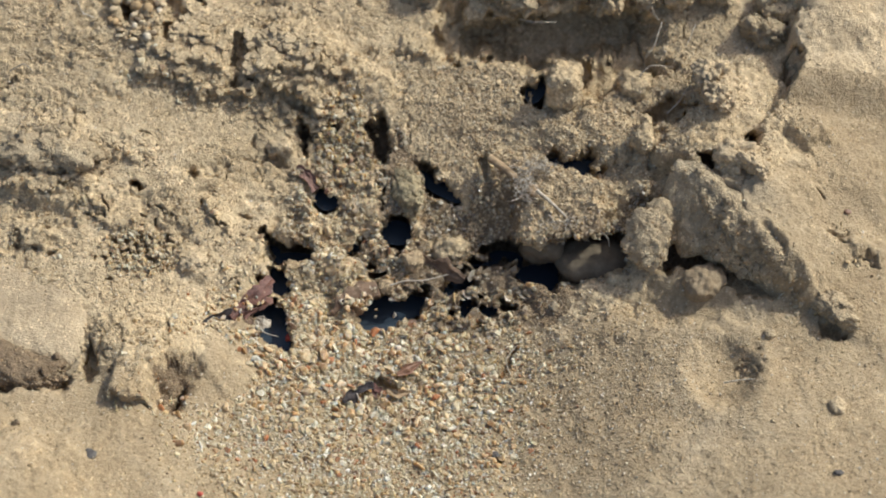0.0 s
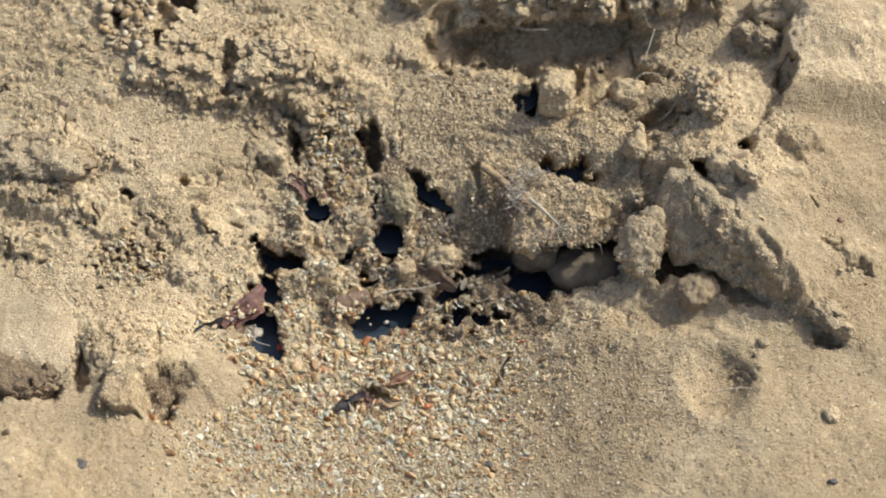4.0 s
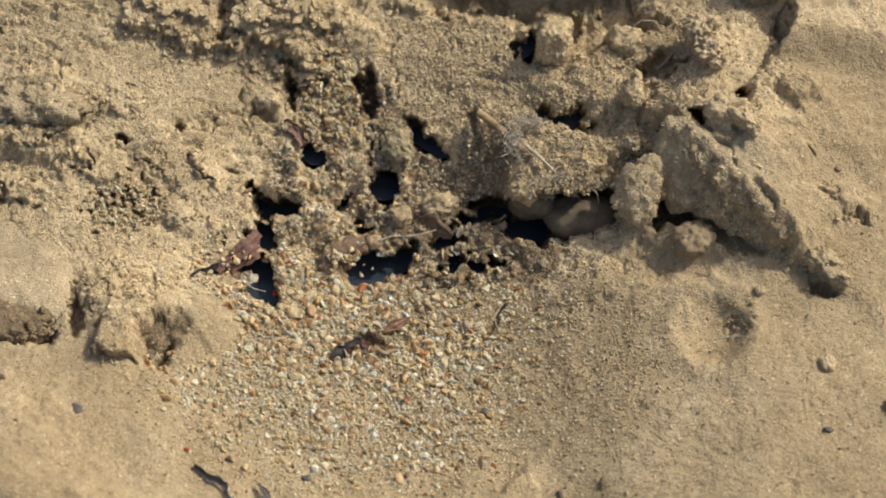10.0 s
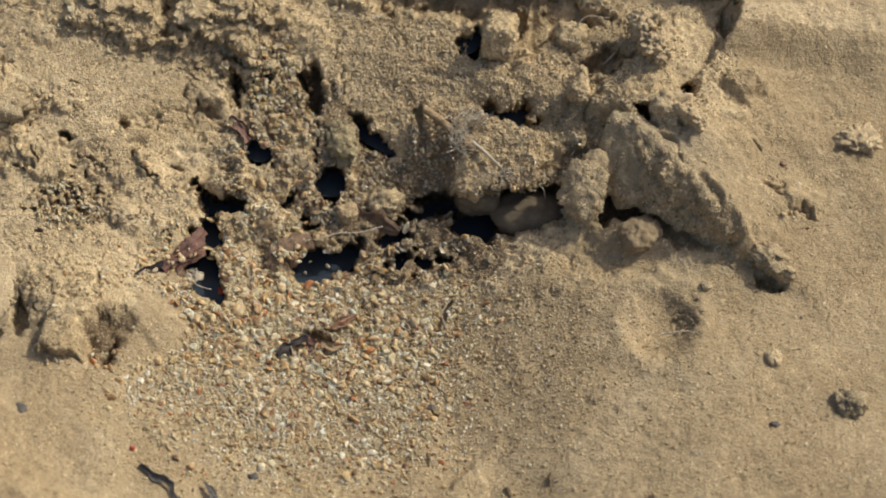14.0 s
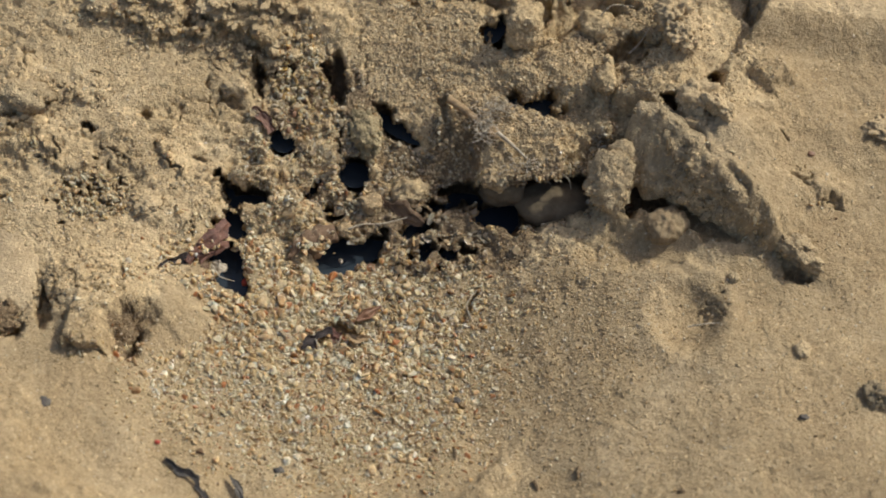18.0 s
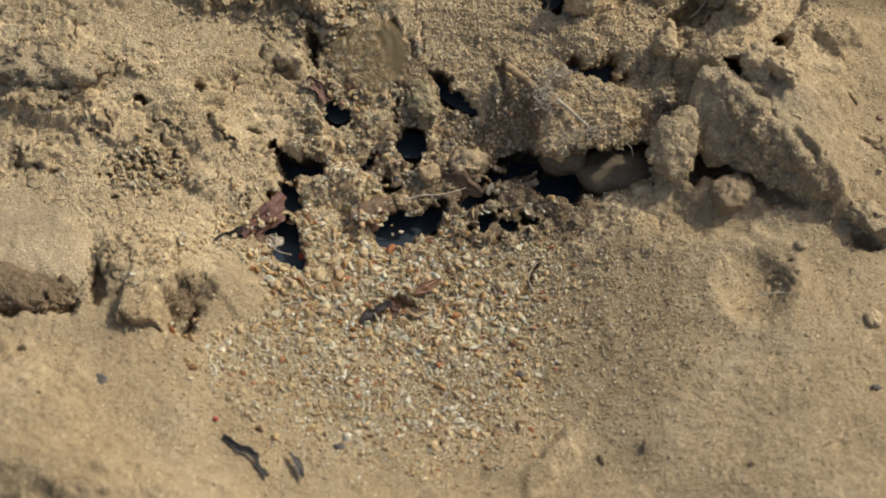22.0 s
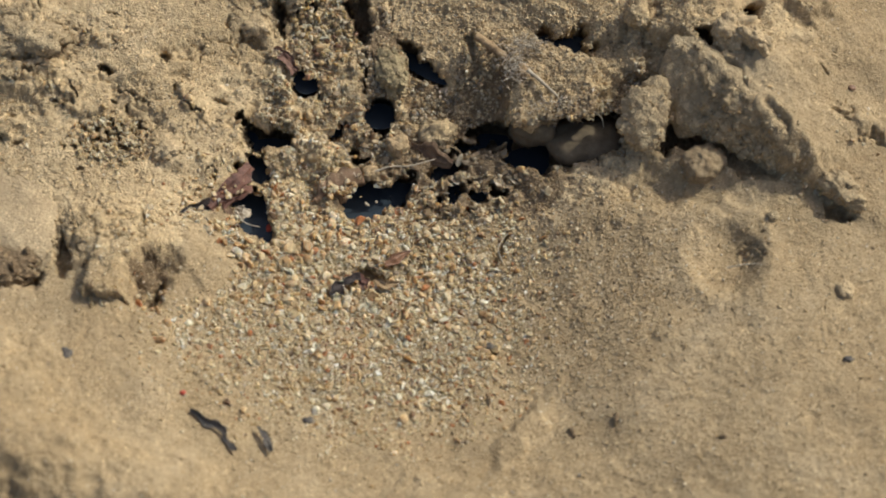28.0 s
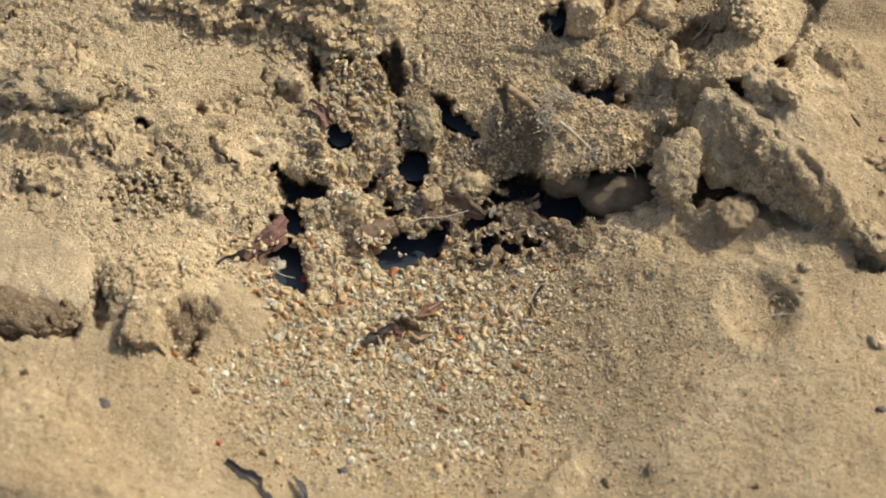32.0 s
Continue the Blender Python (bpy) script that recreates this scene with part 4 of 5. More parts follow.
# ---- things ----
def clod_mesh(name, size, seed, detail=4, lump=0.28, rough=0.13, crumb=0.05, block=0.35):
    """A lump with a boxy or round body, knobs and a crumbling skin."""
    v, f = ICO[detail]
    s = seed * 7.13
    boxy = v / (np.abs(v) ** 4).sum(1)[:, None] ** 0.25
    p = v * (1 - block) + boxy * block
    big = float(max(size))
    q = p * np.array(size) / big
    r = 1 + lump * fbm(q[:, 0] * 1.4 + s, q[:, 1] * 1.4 - s, q[:, 2] * 1.4, 3) + rough * fbm(q[:, 0] * 4.5 + s, q[:, 1] * 4.5, q[:, 2] * 4.5 + s, 4, 0.6)
    h = big / 0.55
    r = r + crumb * fbm(q[:, 0] * h, q[:, 1] * h + s, q[:, 2] * h, 2, 0.6)
    me = mesh_of(name, p * r[:, None] * np.array(size), f)
    return me


def stuck_grains(ob, n, radii, mat, seed, label="coating of fine sand grains"):
    """Fine grains that cling to a thing's outer side, as one part of it."""
    rng = np.random.default_rng(seed)
    me = ob.data
    co = np.empty(3 * len(me.vertices), np.float32)
    me.vertices.foreach_get("co", co)
    co = co.reshape(-1, 3) / MM
    no = np.array([v.normal[:] for v in me.vertices])
    pick = rng.choice(len(co), n)
    r = radii[0] + (radii[1] - radii[0]) * rng.random(n) ** 2
    places = co[pick] + rng.normal(0, 0.25, (n, 3)) * (1 - np.abs(no[pick])) + no[pick] * (0.1 * r)[:, None]
    grains = grain_mesh("sand_coating", places, r, 1, rng, 0.6, 0.4, True, (0.2, 0.8))
    grains.materials.append(mat)
    kid = tagged(new("sand_coating", grains), label, kind="stuff")
    kid.parent = ob
    return kid


def clod(name, x, y, size, mat, label, category="clod", lift=0.3, turn=(0, 0, 0), seed=1, group="", z=None, **shape):
    """A lump that sits on the ground, sunk by the rest of its half height."""
    me = clod_mesh(name, size, seed, **shape)
    if not me.materials:
        me.materials.append(mat)
    ob = tagged(new(name, me), label, category, group)
    ob.matrix_world = pose(x * MM, y * MM, (base_top(x, y) + lift * size[2] if z is None else z) * MM, *turn)
    if max(size) > 3.9 and mat not in (BROWN, PALE, SHADED_STONE, TAN_STONE):
        knobs(ob, me, size, mat, seed)
    if category == "clod" and max(size) > 1.9:
        stuck_grains(ob, int(60 * max(size)), (0.08, 0.26) if mat is PALE else (0.10, 0.36), FINE if mat is PALE else SHADOW_GRAIN, seed)
    return ob


KNOB = {}


def knobs(ob, me, size, mat, seed):
    """Crumbs and flakes that stick to a clod's upper side."""
    if mat.name not in KNOB:
        KNOB[mat.name] = [clod_mesh(w, d, 80 + k, detail=3, rough=0.25) for k, (w, d) in enumerate((("crumb", (0.6, 0.55, 0.45)), ("flake", (1.1, 0.8, 0.3)), ("crumb", (0.4, 0.45, 0.35))))]
        for m in KNOB[mat.name]:
            m.materials.append(mat)
    rng = np.random.default_rng(seed)
    co = np.array([v.co[:] for v in me.vertices])
    no = np.array([v.normal[:] for v in me.vertices])
    up = np.flatnonzero((no[:, 2] > 0.2) & (no[:, 1] < 0.6))
    for i in rng.choice(up, min(len(up), int(6 + max(size) * 1.4)), replace=False):
        m = KNOB[mat.name][rng.integers(3)]
        kid = new(m.name.split(".")[0], m)
        kid.parent = ob
        q = Vector((0, 0, 1)).rotation_difference(Vector(no[i]))
        kid.matrix_local = Matrix.Translation(co[i]) @ q.to_matrix().to_4x4() @ pose(0, 0, 0, 0, 0, rng.uniform(0, 360)) @ Matrix.Scale(rng.uniform(0.5, 1.3), 4)


def base_top(x, y):
    """The ground's height round a place, without its holes."""
    a = np.linspace(0, 2 * np.pi, 8, endpoint=False)
    return float(np.median(surface(x + 2.5 * np.cos(a), y + 2.5 * np.sin(a))[2]))


def slab(name, centre, normal, outline, thick, bulge, mat, label, category, seed=1, ripple=0.75, crumbs=True, twist=0.0):
    """A broken piece of crust with an uneven rim, both faces and its edge."""
    ring = np.array(outline, float)
    nxt = np.roll(ring, -1, axis=0)
    ring = np.concatenate([a + (b - a) * np.linspace(0, 1, 9)[:-1, None] for a, b in zip(ring, nxt)])
    ring += 0.35 * np.c_[fbm(ring[:, 0] / 1.5, ring[:, 1] / 1.5, seed), fbm(ring[:, 0] / 1.5, ring[:, 1] / 1.5, seed + 9.0)]
    n, m = len(ring), 40
    rows = []
    rs = np.linspace(0.01, 1, m)
    for side in (1, -1):
        for r in rs if side > 0 else rs[::-1]:
            u, v = ring[:, 0] * r, ring[:, 1] * r
            rim = math.sqrt(max(0.0, 1 - r ** 5))
            w = side * (thick / 2 + (bulge if side > 0 else 0)) * rim * np.clip(1 - (u - 10) / 26, 0.6, 1)
            w = w + rim * ripple * (fbm(u / 6.5, v / 6.5, seed + 2.0 * side, 4, 0.5) + 0.8 * fbm(u / 1.5, v / 2.2, seed + side, 4, 0.62))
            rows.append(np.c_[u, v, w + twist * u * v / 10])
    p = np.concatenate(rows)
    i = (np.arange(2 * m - 1)[:, None] * n + np.arange(n)[None])
    j = (np.arange(2 * m - 1)[:, None] * n + (np.arange(n)[None] + 1) % n)
    me = mesh_of(name, p, np.stack([i, j, j + n, i + n], -1).reshape(-1, 4))
    me.materials.append(mat)
    ob = tagged(new(name, me), label, category)
    nn = Vector(normal).normalized()
    uu = Vector((0, 0, 1)).cross(nn).normalized()
    vv = nn.cross(uu)
    if crumbs:
        knobs(ob, me, (34, 10, 4), mat, seed)
    ob.matrix_world = Matrix.Translation(Vector(centre) * MM) @ Matrix((uu, vv, nn)).transposed().to_4x4()
    return ob


def tube(name, points, r0, r1, mat, seed=1, sides=8, wob=0.15):
    """A tapered stalk through a few places given in millimetres."""
    pts = np.array(points, float)
    t = np.linspace(0, len(pts) - 1, 10 * (len(pts) - 1) + 1)
    k = np.minimum(t.astype(int), len(pts) - 2)
    fr = (t - k)[:, None]
    g = [pts[np.clip(k + o, 0, len(pts) - 1)] for o in (-1, 0, 1, 2)]
    line = 0.5 * (2 * g[1] + (g[2] - g[0]) * fr + (2 * g[0] - 5 * g[1] + 4 * g[2] - g[3]) * fr ** 2 + (3 * g[1] - g[0] - 3 * g[2] + g[3]) * fr ** 3)
    tan = np.gradient(line, axis=0)
    tan /= np.linalg.norm(tan, axis=1)[:, None] + 1e-9
    a = np.cross(tan, [0.31, 0.2, 0.93])
    a /= np.linalg.norm(a, axis=1)[:, None] + 1e-9
    b = np.cross(tan, a)
    ang = np.linspace(0, 2 * np.pi, sides, endpoint=False)
    rad = np.linspace(r0, r1, len(line))[:, None] * (1 + wob * fbm(t[:, None] * 2.3 + seed * 5.0, np.cos(ang)[None] * 1.5, np.sin(ang)[None], 2))
    p = line[:, None] + rad[..., None] * (np.cos(ang)[None, :, None] * a[:, None] + np.sin(ang)[None, :, None] * b[:, None])
    n = len(line)
    i = np.arange(n - 1)[:, None] * sides + np.arange(sides)[None]
    j = np.arange(n - 1)[:, None] * sides + (np.arange(sides)[None] + 1) % sides
    me = mesh_of(name, p.reshape(-1, 3), np.stack([i, j, j + sides, i + sides], -1).reshape(-1, 4))
    bm = bmesh.new()
    bm.from_mesh(me)
    bmesh.ops.holes_fill(bm, edges=[e for e in bm.edges if e.is_boundary])
    bm.to_mesh(me)
    bm.free()
    me.materials.append(mat)
    return me


def stalk(name, points, r0, r1, mat, label, category, seed=1):
    return tagged(new(name, tube(name, points, r0, r1, mat, seed)), label, category)


# the broken crust at the edge of the high sand, with an arch beneath it
crust = slab("crust_slab", (52.5, 7.6, 10.9), (-0.46, -0.72, 0.52),
     [(-13.9, 7.0), (-11.1, 8.4), (-8.3, 8.4), (-1.1, 7.3), (5.9, 4.3), (10.7, 2.2), (14.4, -0.6), (18.4, -1.6), (17.5, -5.6), (15.6, -8.4), (12.5, -9.1),
      (8.9, -6.9), (4.4, -7.1), (2.3, -6.1), (-0.8, -6.9), (-2.3, -5.9), (-6.0, -8.3), (-7.9, -6.3), (-10.9, -7.4), (-12.7, -4.6), (-13.5, 0.9)],
     3.6, 0.9, SLAB, "grey-tan slab of broken silt crust with an arched foot", "crust slab", 3, ripple=0.6, twist=0.22)
lobe = new("lobe", clod_mesh("lobe", (4.3, 5.3, 2.4), 44, detail=5, lump=0.2, rough=0.10, crumb=0.05, block=0.4))
lobe.data.materials.append(SLAB)
lobe.parent = crust
lobe.matrix_local = crust.matrix_basis.inverted() @ look(Vector((38.7, 7.6, 9.0)) * MM + Vector((-0.25, -0.5, 0.83)), Vector((38.7, 7.6, 9.0)) * MM) @ Matrix.Translation((0, 0, -Vector((-0.25, -0.5, 0.83)).length)) @ pose(0, 0, 0, 0, 0, 4)
neck = new("neck", clod_mesh("neck", (2.8, 3.0, 2.2), 45, detail=4, lump=0.15, rough=0.12, crumb=0.06, block=0.4))
neck.data.materials.append(SLAB)
neck.parent = crust
neck.matrix_local = crust.matrix_basis.inverted() @ pose(41.0 * MM, 11.6 * MM, 10.0 * MM, 35, -15, 20)
stuck_grains(crust, 1500, (0.12, 0.42), SHADOW_GRAIN, 201)
stuck_grains(lobe, 450, (0.12, 0.40), SHADOW_GRAIN, 202)
clod("clod", 70.6, -6.6, (4.6, 2.2, 2.0), SLAB, "knobbly piece of crust at the foot of the slab", lift=0.2, seed=42, detail=5, block=0.5, lump=0.22, rough=0.14, turn=(0, 0, -40))
# large clods
slab("crust_plate", (-74.0, -6.0, 2.6), (0.01, -0.06, 1.0),
     [(-20, -7.0), (-10, -7.2), (-3, -7.6), (2, -9.4), (6, -11.2), (9.5, -12.6), (12.2, -11.4), (13.2, -5), (14.4, 0), (15.8, 6), (15.0, 11), (6, 14), (-8, 15), (-20, 15)],
     5.0, 0.4, PLATE, "large pale smooth flat plate of silt beside a crack", "crust plate", 12, ripple=0.13, crumbs=False)
clod("clod", -72.6, -16.9, (10.5, 4.4, 3.0), DAMP_SHADE, "brown layered clod of silt beneath an overhang", lift=-0.4, turn=(0, 0, -14), seed=5, detail=5, block=0.6)
clod("clod", -69.5, 24.8, (8.6, 5.2, 2.6), GREY, "low greyish clod bedded in the crust", lift=-0.8, seed=26, detail=5, rough=0.2)
for k, (x, y, w) in enumerate([(13.0, 55.0, 3.4), (19.0, 54.2, 4.2), (26.0, 55.5, 4.6), (33.0, 54.0, 4.4), (39.5, 54.5, 3.8), (52.0, 54.8, 3.6), (60.5, 46.5, 3.2), (-1.5, 56.5, 3.4)]):
    clod("clod", x, y, (1.15 * w, 0.8 * w, 0.75 * w), (GREY, CRUST)[k % 2], "crumbling clod on the brink of a shaded recess", lift=0.55, turn=(0, 0, 25 * k), seed=90 + k, group="clods on the brink", detail=5, rough=0.28, crumb=0.08)
clod("clod", 24.2, 37.6, (3.1, 3.89, 3.8), CRUST, "small squarish tan clod standing in the hollow", lift=0.5, seed=6, detail=5, block=0.9, lump=0.12, rough=0.06, crumb=0.02, turn=(-20, 0, -6))
clod("clod", 51.2, 35.3, (3.4, 3.4, 2.8), PALE, "rounded pale clod on the crust", lift=0.75, seed=7, rough=0.2, crumb=0.09, detail=5, turn=(0, 0, 20))
clod("clod", 52.0, 30.5, (2.6, 2.6, 2.2), PALE, "small rounded pale clod on the crust", lift=0.7, seed=8, rough=0.2, crumb=0.09, detail=5)
clod("clod", 53.8, 18.6, (3.3, 3.2, 2.6), PALE, "angular pale clod by a dark gap", lift=0.5, seed=10, rough=0.12, crumb=0.06, detail=5, turn=(8, -6, -35), block=0.85)
clod("clod", 57.2, 15.4, (2.8, 1.5, 1.7), PALE, "small angular pale clod beside a crack", lift=0.45, seed=11, rough=0.12, crumb=0.06, detail=5, turn=(0, 0, -48), block=0.85)
clod("clod", 38.8, 29.5, (1.0, 1.5, 1.5), CRUST, "small upright tan clod", lift=0.6, seed=12)
clod("clod", 38.2, 26.0, (1.9, 2.8, 2.2), CRUST, "small tan clod on the slope", lift=0.4, seed=13)
clod("clod", 37.5, 38.3, (3.2, 2.4, 2.2), CRUST, "crumbly tan clod on the slope", lift=0.4, seed=14)
clod("clod", -5.1, 22.9, (2.6, 5.6, 2.6), OLIVE, "olive-brown rounded lump beside a dark slot", lift=-0.35, seed=15, detail=5, turn=(0, 0, 14), lump=0.2, rough=0.14, crumb=0.06)
clod("clod", 3.7, 12.2, (3.0, 2.4, 2.0), CRUST, "small knobbly clod at the rim of a hole", lift=0.4, seed=16)
clod("clod", -3.7, 9.4, (2.0, 1.8, 1.4), SILT_CRUMB, "small tan clod between two holes", lift=0.4, seed=17)
clod("clod", -28.2, 28.4, (3.0, 2.4, 1.4), PALE, "low crumbling tan clod bedded in the crust", lift=-0.55, seed=19, rough=0.2)
clod("clod", 63.7, 51.3, (4.0, 3.2, 2.4), CRUST, "crumbling tan clod on the rim of the hollow", lift=0.4, seed=20)
clod("clod", 73.1, 53.8, (6.0, 3.0, 2.6), CRUST, "low tan clod at the edge of smooth sand", lift=0.3, seed=21)
clod("clod", 87.9, 16.4, (3.6, 3.0, 1.4), PALE, "flat pale clod on smooth sand", lift=0.4, seed=22, rough=0.2, crumb=0.09, detail=5)
clod("clod", 45.7, 53.4, (3.0, 3.6, 3.2), CRUST, "tan clod hung with roots", lift=0.6, seed=23)
# stones
clod("pebble", -25.1, 7.4, (2.0, 1.7, 1.3), SILT_CRUMB, "tan crumb of silt lying in a seep hole", "pebble", z=-1.4, seed=61, rough=0.2, crumb=0.08)
clod("pebble", -22.2, 6.6, (0.8, 1.3, 0.7), CREAM, "small cream pebble at the side of a seep hole", "pebble", z=0.4, seed=62, rough=0.08, crumb=0.02, turn=(0, 0, 15))
clod("pebble", 19.9, 12.6, (4.2, 3.8, 3.2), SHADED_STONE, "smooth brown pebble at the mouth of a hole", "pebble", z=0.2, seed=31, rough=0.06, crumb=0.02, lump=0.12, block=0.2)
clod("pebble", 29.2, 9.6, (6.6, 4.8, 3.2), SHADED_STONE, "smooth grey-brown pebble beneath a ledge", "pebble", z=-1.6, seed=32, rough=0.03, crumb=0.01, lump=0.12, block=0.2)
clod("pebble", 48.2, 0.4, (3.9, 2.8, 2.7), TAN_STONE, "rough tan-brown pebble under the crust slab", "pebble", 0.35, seed=33, rough=0.08, crumb=0.03, lump=0.16, block=0.5, detail=5, turn=(10, 0, 35))
clod("pebble", 69.5, -25.3, (1.4, 1.5, 1.1), PALE, "small pale round pebble on smooth sand", "pebble", 0.0, seed=34, rough=0.14, crumb=0.05, lump=0.18)
clod("pebble", -43.2, 6.3, (2.6, 2.8, 0.9), PALE, "pale flat pebble set in the crust", "pebble", -0.3, seed=35, rough=0.2, crumb=0.06, lump=0.2)
clod("pebble", 59.2, -10.4, (1.0, 1.0, 0.8), GREY, "small grey pebble on sand", "pebble", 0.2, seed=36, rough=0.05, lump=0.1)
clod("pebble", 81.6, -34.3, (2.4, 2.4, 2.0), GREY, "grey knobbly pebble on smooth sand", "pebble", 0.2, seed=37, rough=0.25)
clod("pebble", 18.3, 18.0, (1.3, 1.5, 1.1), TWIG, "small tan pebble beside a twig", "pebble", 0.4, seed=38, rough=0.05, lump=0.15)
perch = clod("pebble", -8.5, 4.9, (1.5, 1.1, 1.0), SILT_CRUMB, "small cream crumb at the end of a stalk", "pebble", 1.0, seed=39, rough=0.25, crumb=0.08, lump=0.2, block=0.6)


# ---- leaves, twigs and litter ----
def leaf_mesh(name, line, widths, facing, curl, thick, mat, seed=1, tear=0.35):
    """A curled strip of leaf with a ragged rim and two faces."""
    p = np.array(line, float)
    t = np.linspace(0, len(p) - 1, 36)
    k = np.minimum(t.astype(int), len(p) - 2)
    fr = (t - k)[:, None]
    c = p[k] * (1 - fr) + p[k + 1] * fr
    wd = np.interp(t, np.arange(len(widths)), widths)
    tan = np.gradient(c, axis=0)
    tan /= np.linalg.norm(tan, axis=1)[:, None]
    nn = np.array(facing, float) / np.linalg.norm(facing)
    ac = np.cross(nn, tan)
    ac /= np.linalg.norm(ac, axis=1)[:, None]
    s = np.linspace(-1, 1, 17)
    rag = 1 + tear * fbm(t[:, None] * 1.7 + seed * 3.0, np.sign(s)[None] * 4.0 + 0 * t[:, None], 0.5, 3)
    pos = c[:, None] + ac[:, None] * (s[None] * wd[:, None] * rag)[..., None] + nn * (curl * (s[None] ** 2) * wd[:, None] + 0.35 * fbm(t[:, None] * 0.9, s[None] * 1.3, seed, 3))[..., None]
    top, low = pos.reshape(-1, 3), (pos - nn * thick).reshape(-1, 3)
    n, m = pos.shape[:2]
    q = (np.arange(n - 1)[:, None] * m + np.arange(m - 1)[None]).ravel()
    f = np.c_[q, q + 1, q + 1 + m, q + m]
    rim = np.concatenate([np.arange(m - 1), np.arange(n - 1) * m + m - 1, (n - 1) * m + np.arange(m - 1, 0, -1), np.arange(n - 1, 0, -1) * m])
    nx = np.roll(rim, -1)
    off = n * m
    me = mesh_of(name, np.concatenate([top, low]), np.concatenate([f, f[:, ::-1] + off, np.c_[rim, rim + off, nx + off, nx]]))
    me.materials.append(mat)
    return me


def part(name, me, parent, label=""):
    """One mesh as a part of a thing."""
    ob = new(name, me)
    ob.parent = parent
    if label:
        tagged(ob, label)
    return ob


TOWARD = (0.05, -0.6, 0.8)
dead_leaf = tagged(new("dead_leaf", leaf_mesh("dead_leaf", [(-35.7, -4.8, 0.8), (-33.6, -2.1, 1.1), (-31.2, 0.8, 1.1), (-28.9, 4.0, 0.8)], [0.9, 1.7, 1.6, 1.0], (0.15, -0.65, 0.75), -0.15, 0.18, LEAF, 1, 0.7)),
                   "torn red-brown dead leaf hanging over a hole", "leaf")
part("lobe", leaf_mesh("lobe", [(-33.6, -4.1, 0.1), (-31.5, -2.3, 0.3), (-28.6, -0.4, -0.3)], [0.9, 1.3, 0.7], (0, -0.8, 0.5), -0.2, 0.15, LEAF, 4, 0.9), dead_leaf)
part("tip", leaf_mesh("tip", [(-40.5, -5.8, 1.6), (-38.4, -4.9, 1.2), (-35.5, -4.0, 0.7)], [0.15, 0.8, 1.2], (-0.5, -0.6, 0.5), 0.35, 0.15, BLACK, 3, 0.5), dead_leaf, "dark shrivelled leaf tip")
part("rim", leaf_mesh("rim", [(-33.0, -4.1, -0.2), (-32.0, -5.8, -0.9), (-30.8, -7.0, -1.6)], [0.7, 0.6, 0.2], (0.3, -0.7, 0.6), 0.3, 0.15, CAKED, 5), dead_leaf, "thin brown leaf rim")
tagged(new("leaf_scrap", leaf_mesh("leaf_scrap", [(-31.8, -3.1, -2.1), (-30.4, -3.7, -2.2), (-29.0, -3.1, -2.7)], [0.6, 1.3, 0.5], TOWARD, 0.2, 0.15, FIBRE, 6)), "small tan scrap of leaf in a hole", "leaf")
curled = tagged(new("curled_leaf", leaf_mesh("curled_leaf", [(-18.1, -1.2, -2.7), (-14.5, 0.8, -2.0), (-9.7, 3.5, -2.0)], [1.0, 2.6, 1.5], (0.35, -0.75, 0.5), -0.45, 0.18, CAKED, 7, 0.9)),
                "curled brown dead leaf at the rim of the seep hole", "leaf")
tagged(new("leaf_scrap", leaf_mesh("leaf_scrap", [(-2.9, 10.5, -1.0), (1.6, 8.2, -1.6), (5.9, 6.3, -2.5)], [0.7, 1.7, 0.7], (0.1, -0.8, 0.5), -0.2, 0.2, CAKED, 8, 1.0)), "grey-brown flap of leaf between two holes", "leaf")
tagged(new("leaf_scrap", leaf_mesh("leaf_scrap", [(-24.9, 24.2, 8.2), (-23.0, 22.3, 7.4), (-21.2, 20.4, 6.0)], [0.4, 1.0, 0.9], (0.1, -0.55, 0.83), 0.5, 0.2, RUSSET, 10, 0.8)), "narrow red-brown scrap of leaf by a hole", "leaf")

husk = tagged(new("seed_husk", leaf_mesh("seed_husk", [(-6.1, -13.0, -4.8), (-4.2, -11.9, -4.6), (-1.6, -10.1, -4.8)], [0.25, 1.0, 0.15], (0, -0.5, 0.85), 0.65, 0.18, HUSK, 11, 0.1)),
              "brown split seed husk on the coarse sand", "seed")
part("inner_shell", leaf_mesh("inner_shell", [(-5.6, -12.7, -4.9), (-4.0, -11.8, -4.8), (-2.2, -10.5, -4.9)], [0.2, 0.7, 0.1], (0, -0.5, 0.85), 0.5, 0.1, LEAF, 12, 0.1), husk, "dark red-brown inner shell")
tagged(new("seed_husk", leaf_mesh("seed_husk", [(-7.9, -16.0, -4.8), (-5.9, -17.1, -4.7), (-3.6, -16.2, -5.2)], [0.2, 0.8, 0.2], (0, -0.6, 0.8), 0.6, 0.15, TWIG, 13, 0.1)), "tan curled seed husk on the coarse sand", "seed")
tagged(new("leaf_litter", leaf_mesh("leaf_litter", [(-15.5, -19.3, -4.0), (-13.2, -17.7, -4.0), (-10.0, -16.0, -4.2)], [0.3, 1.0, 0.8], TOWARD, 0.3, 0.2, BLACK, 14, 1.3)), "black rotted scrap of leaf on the coarse sand", "litter")
tagged(new("leaf_litter", leaf_mesh("leaf_litter", [(-10.6, -15.2, -4.2), (-9.8, -16.7, -4.3), (-9.2, -17.7, -4.7)], [0.4, 0.9, 0.3], TOWARD, 0.2, 0.2, LEAF, 15, 0.5)), "dark red scrap of leaf on the coarse sand", "litter")
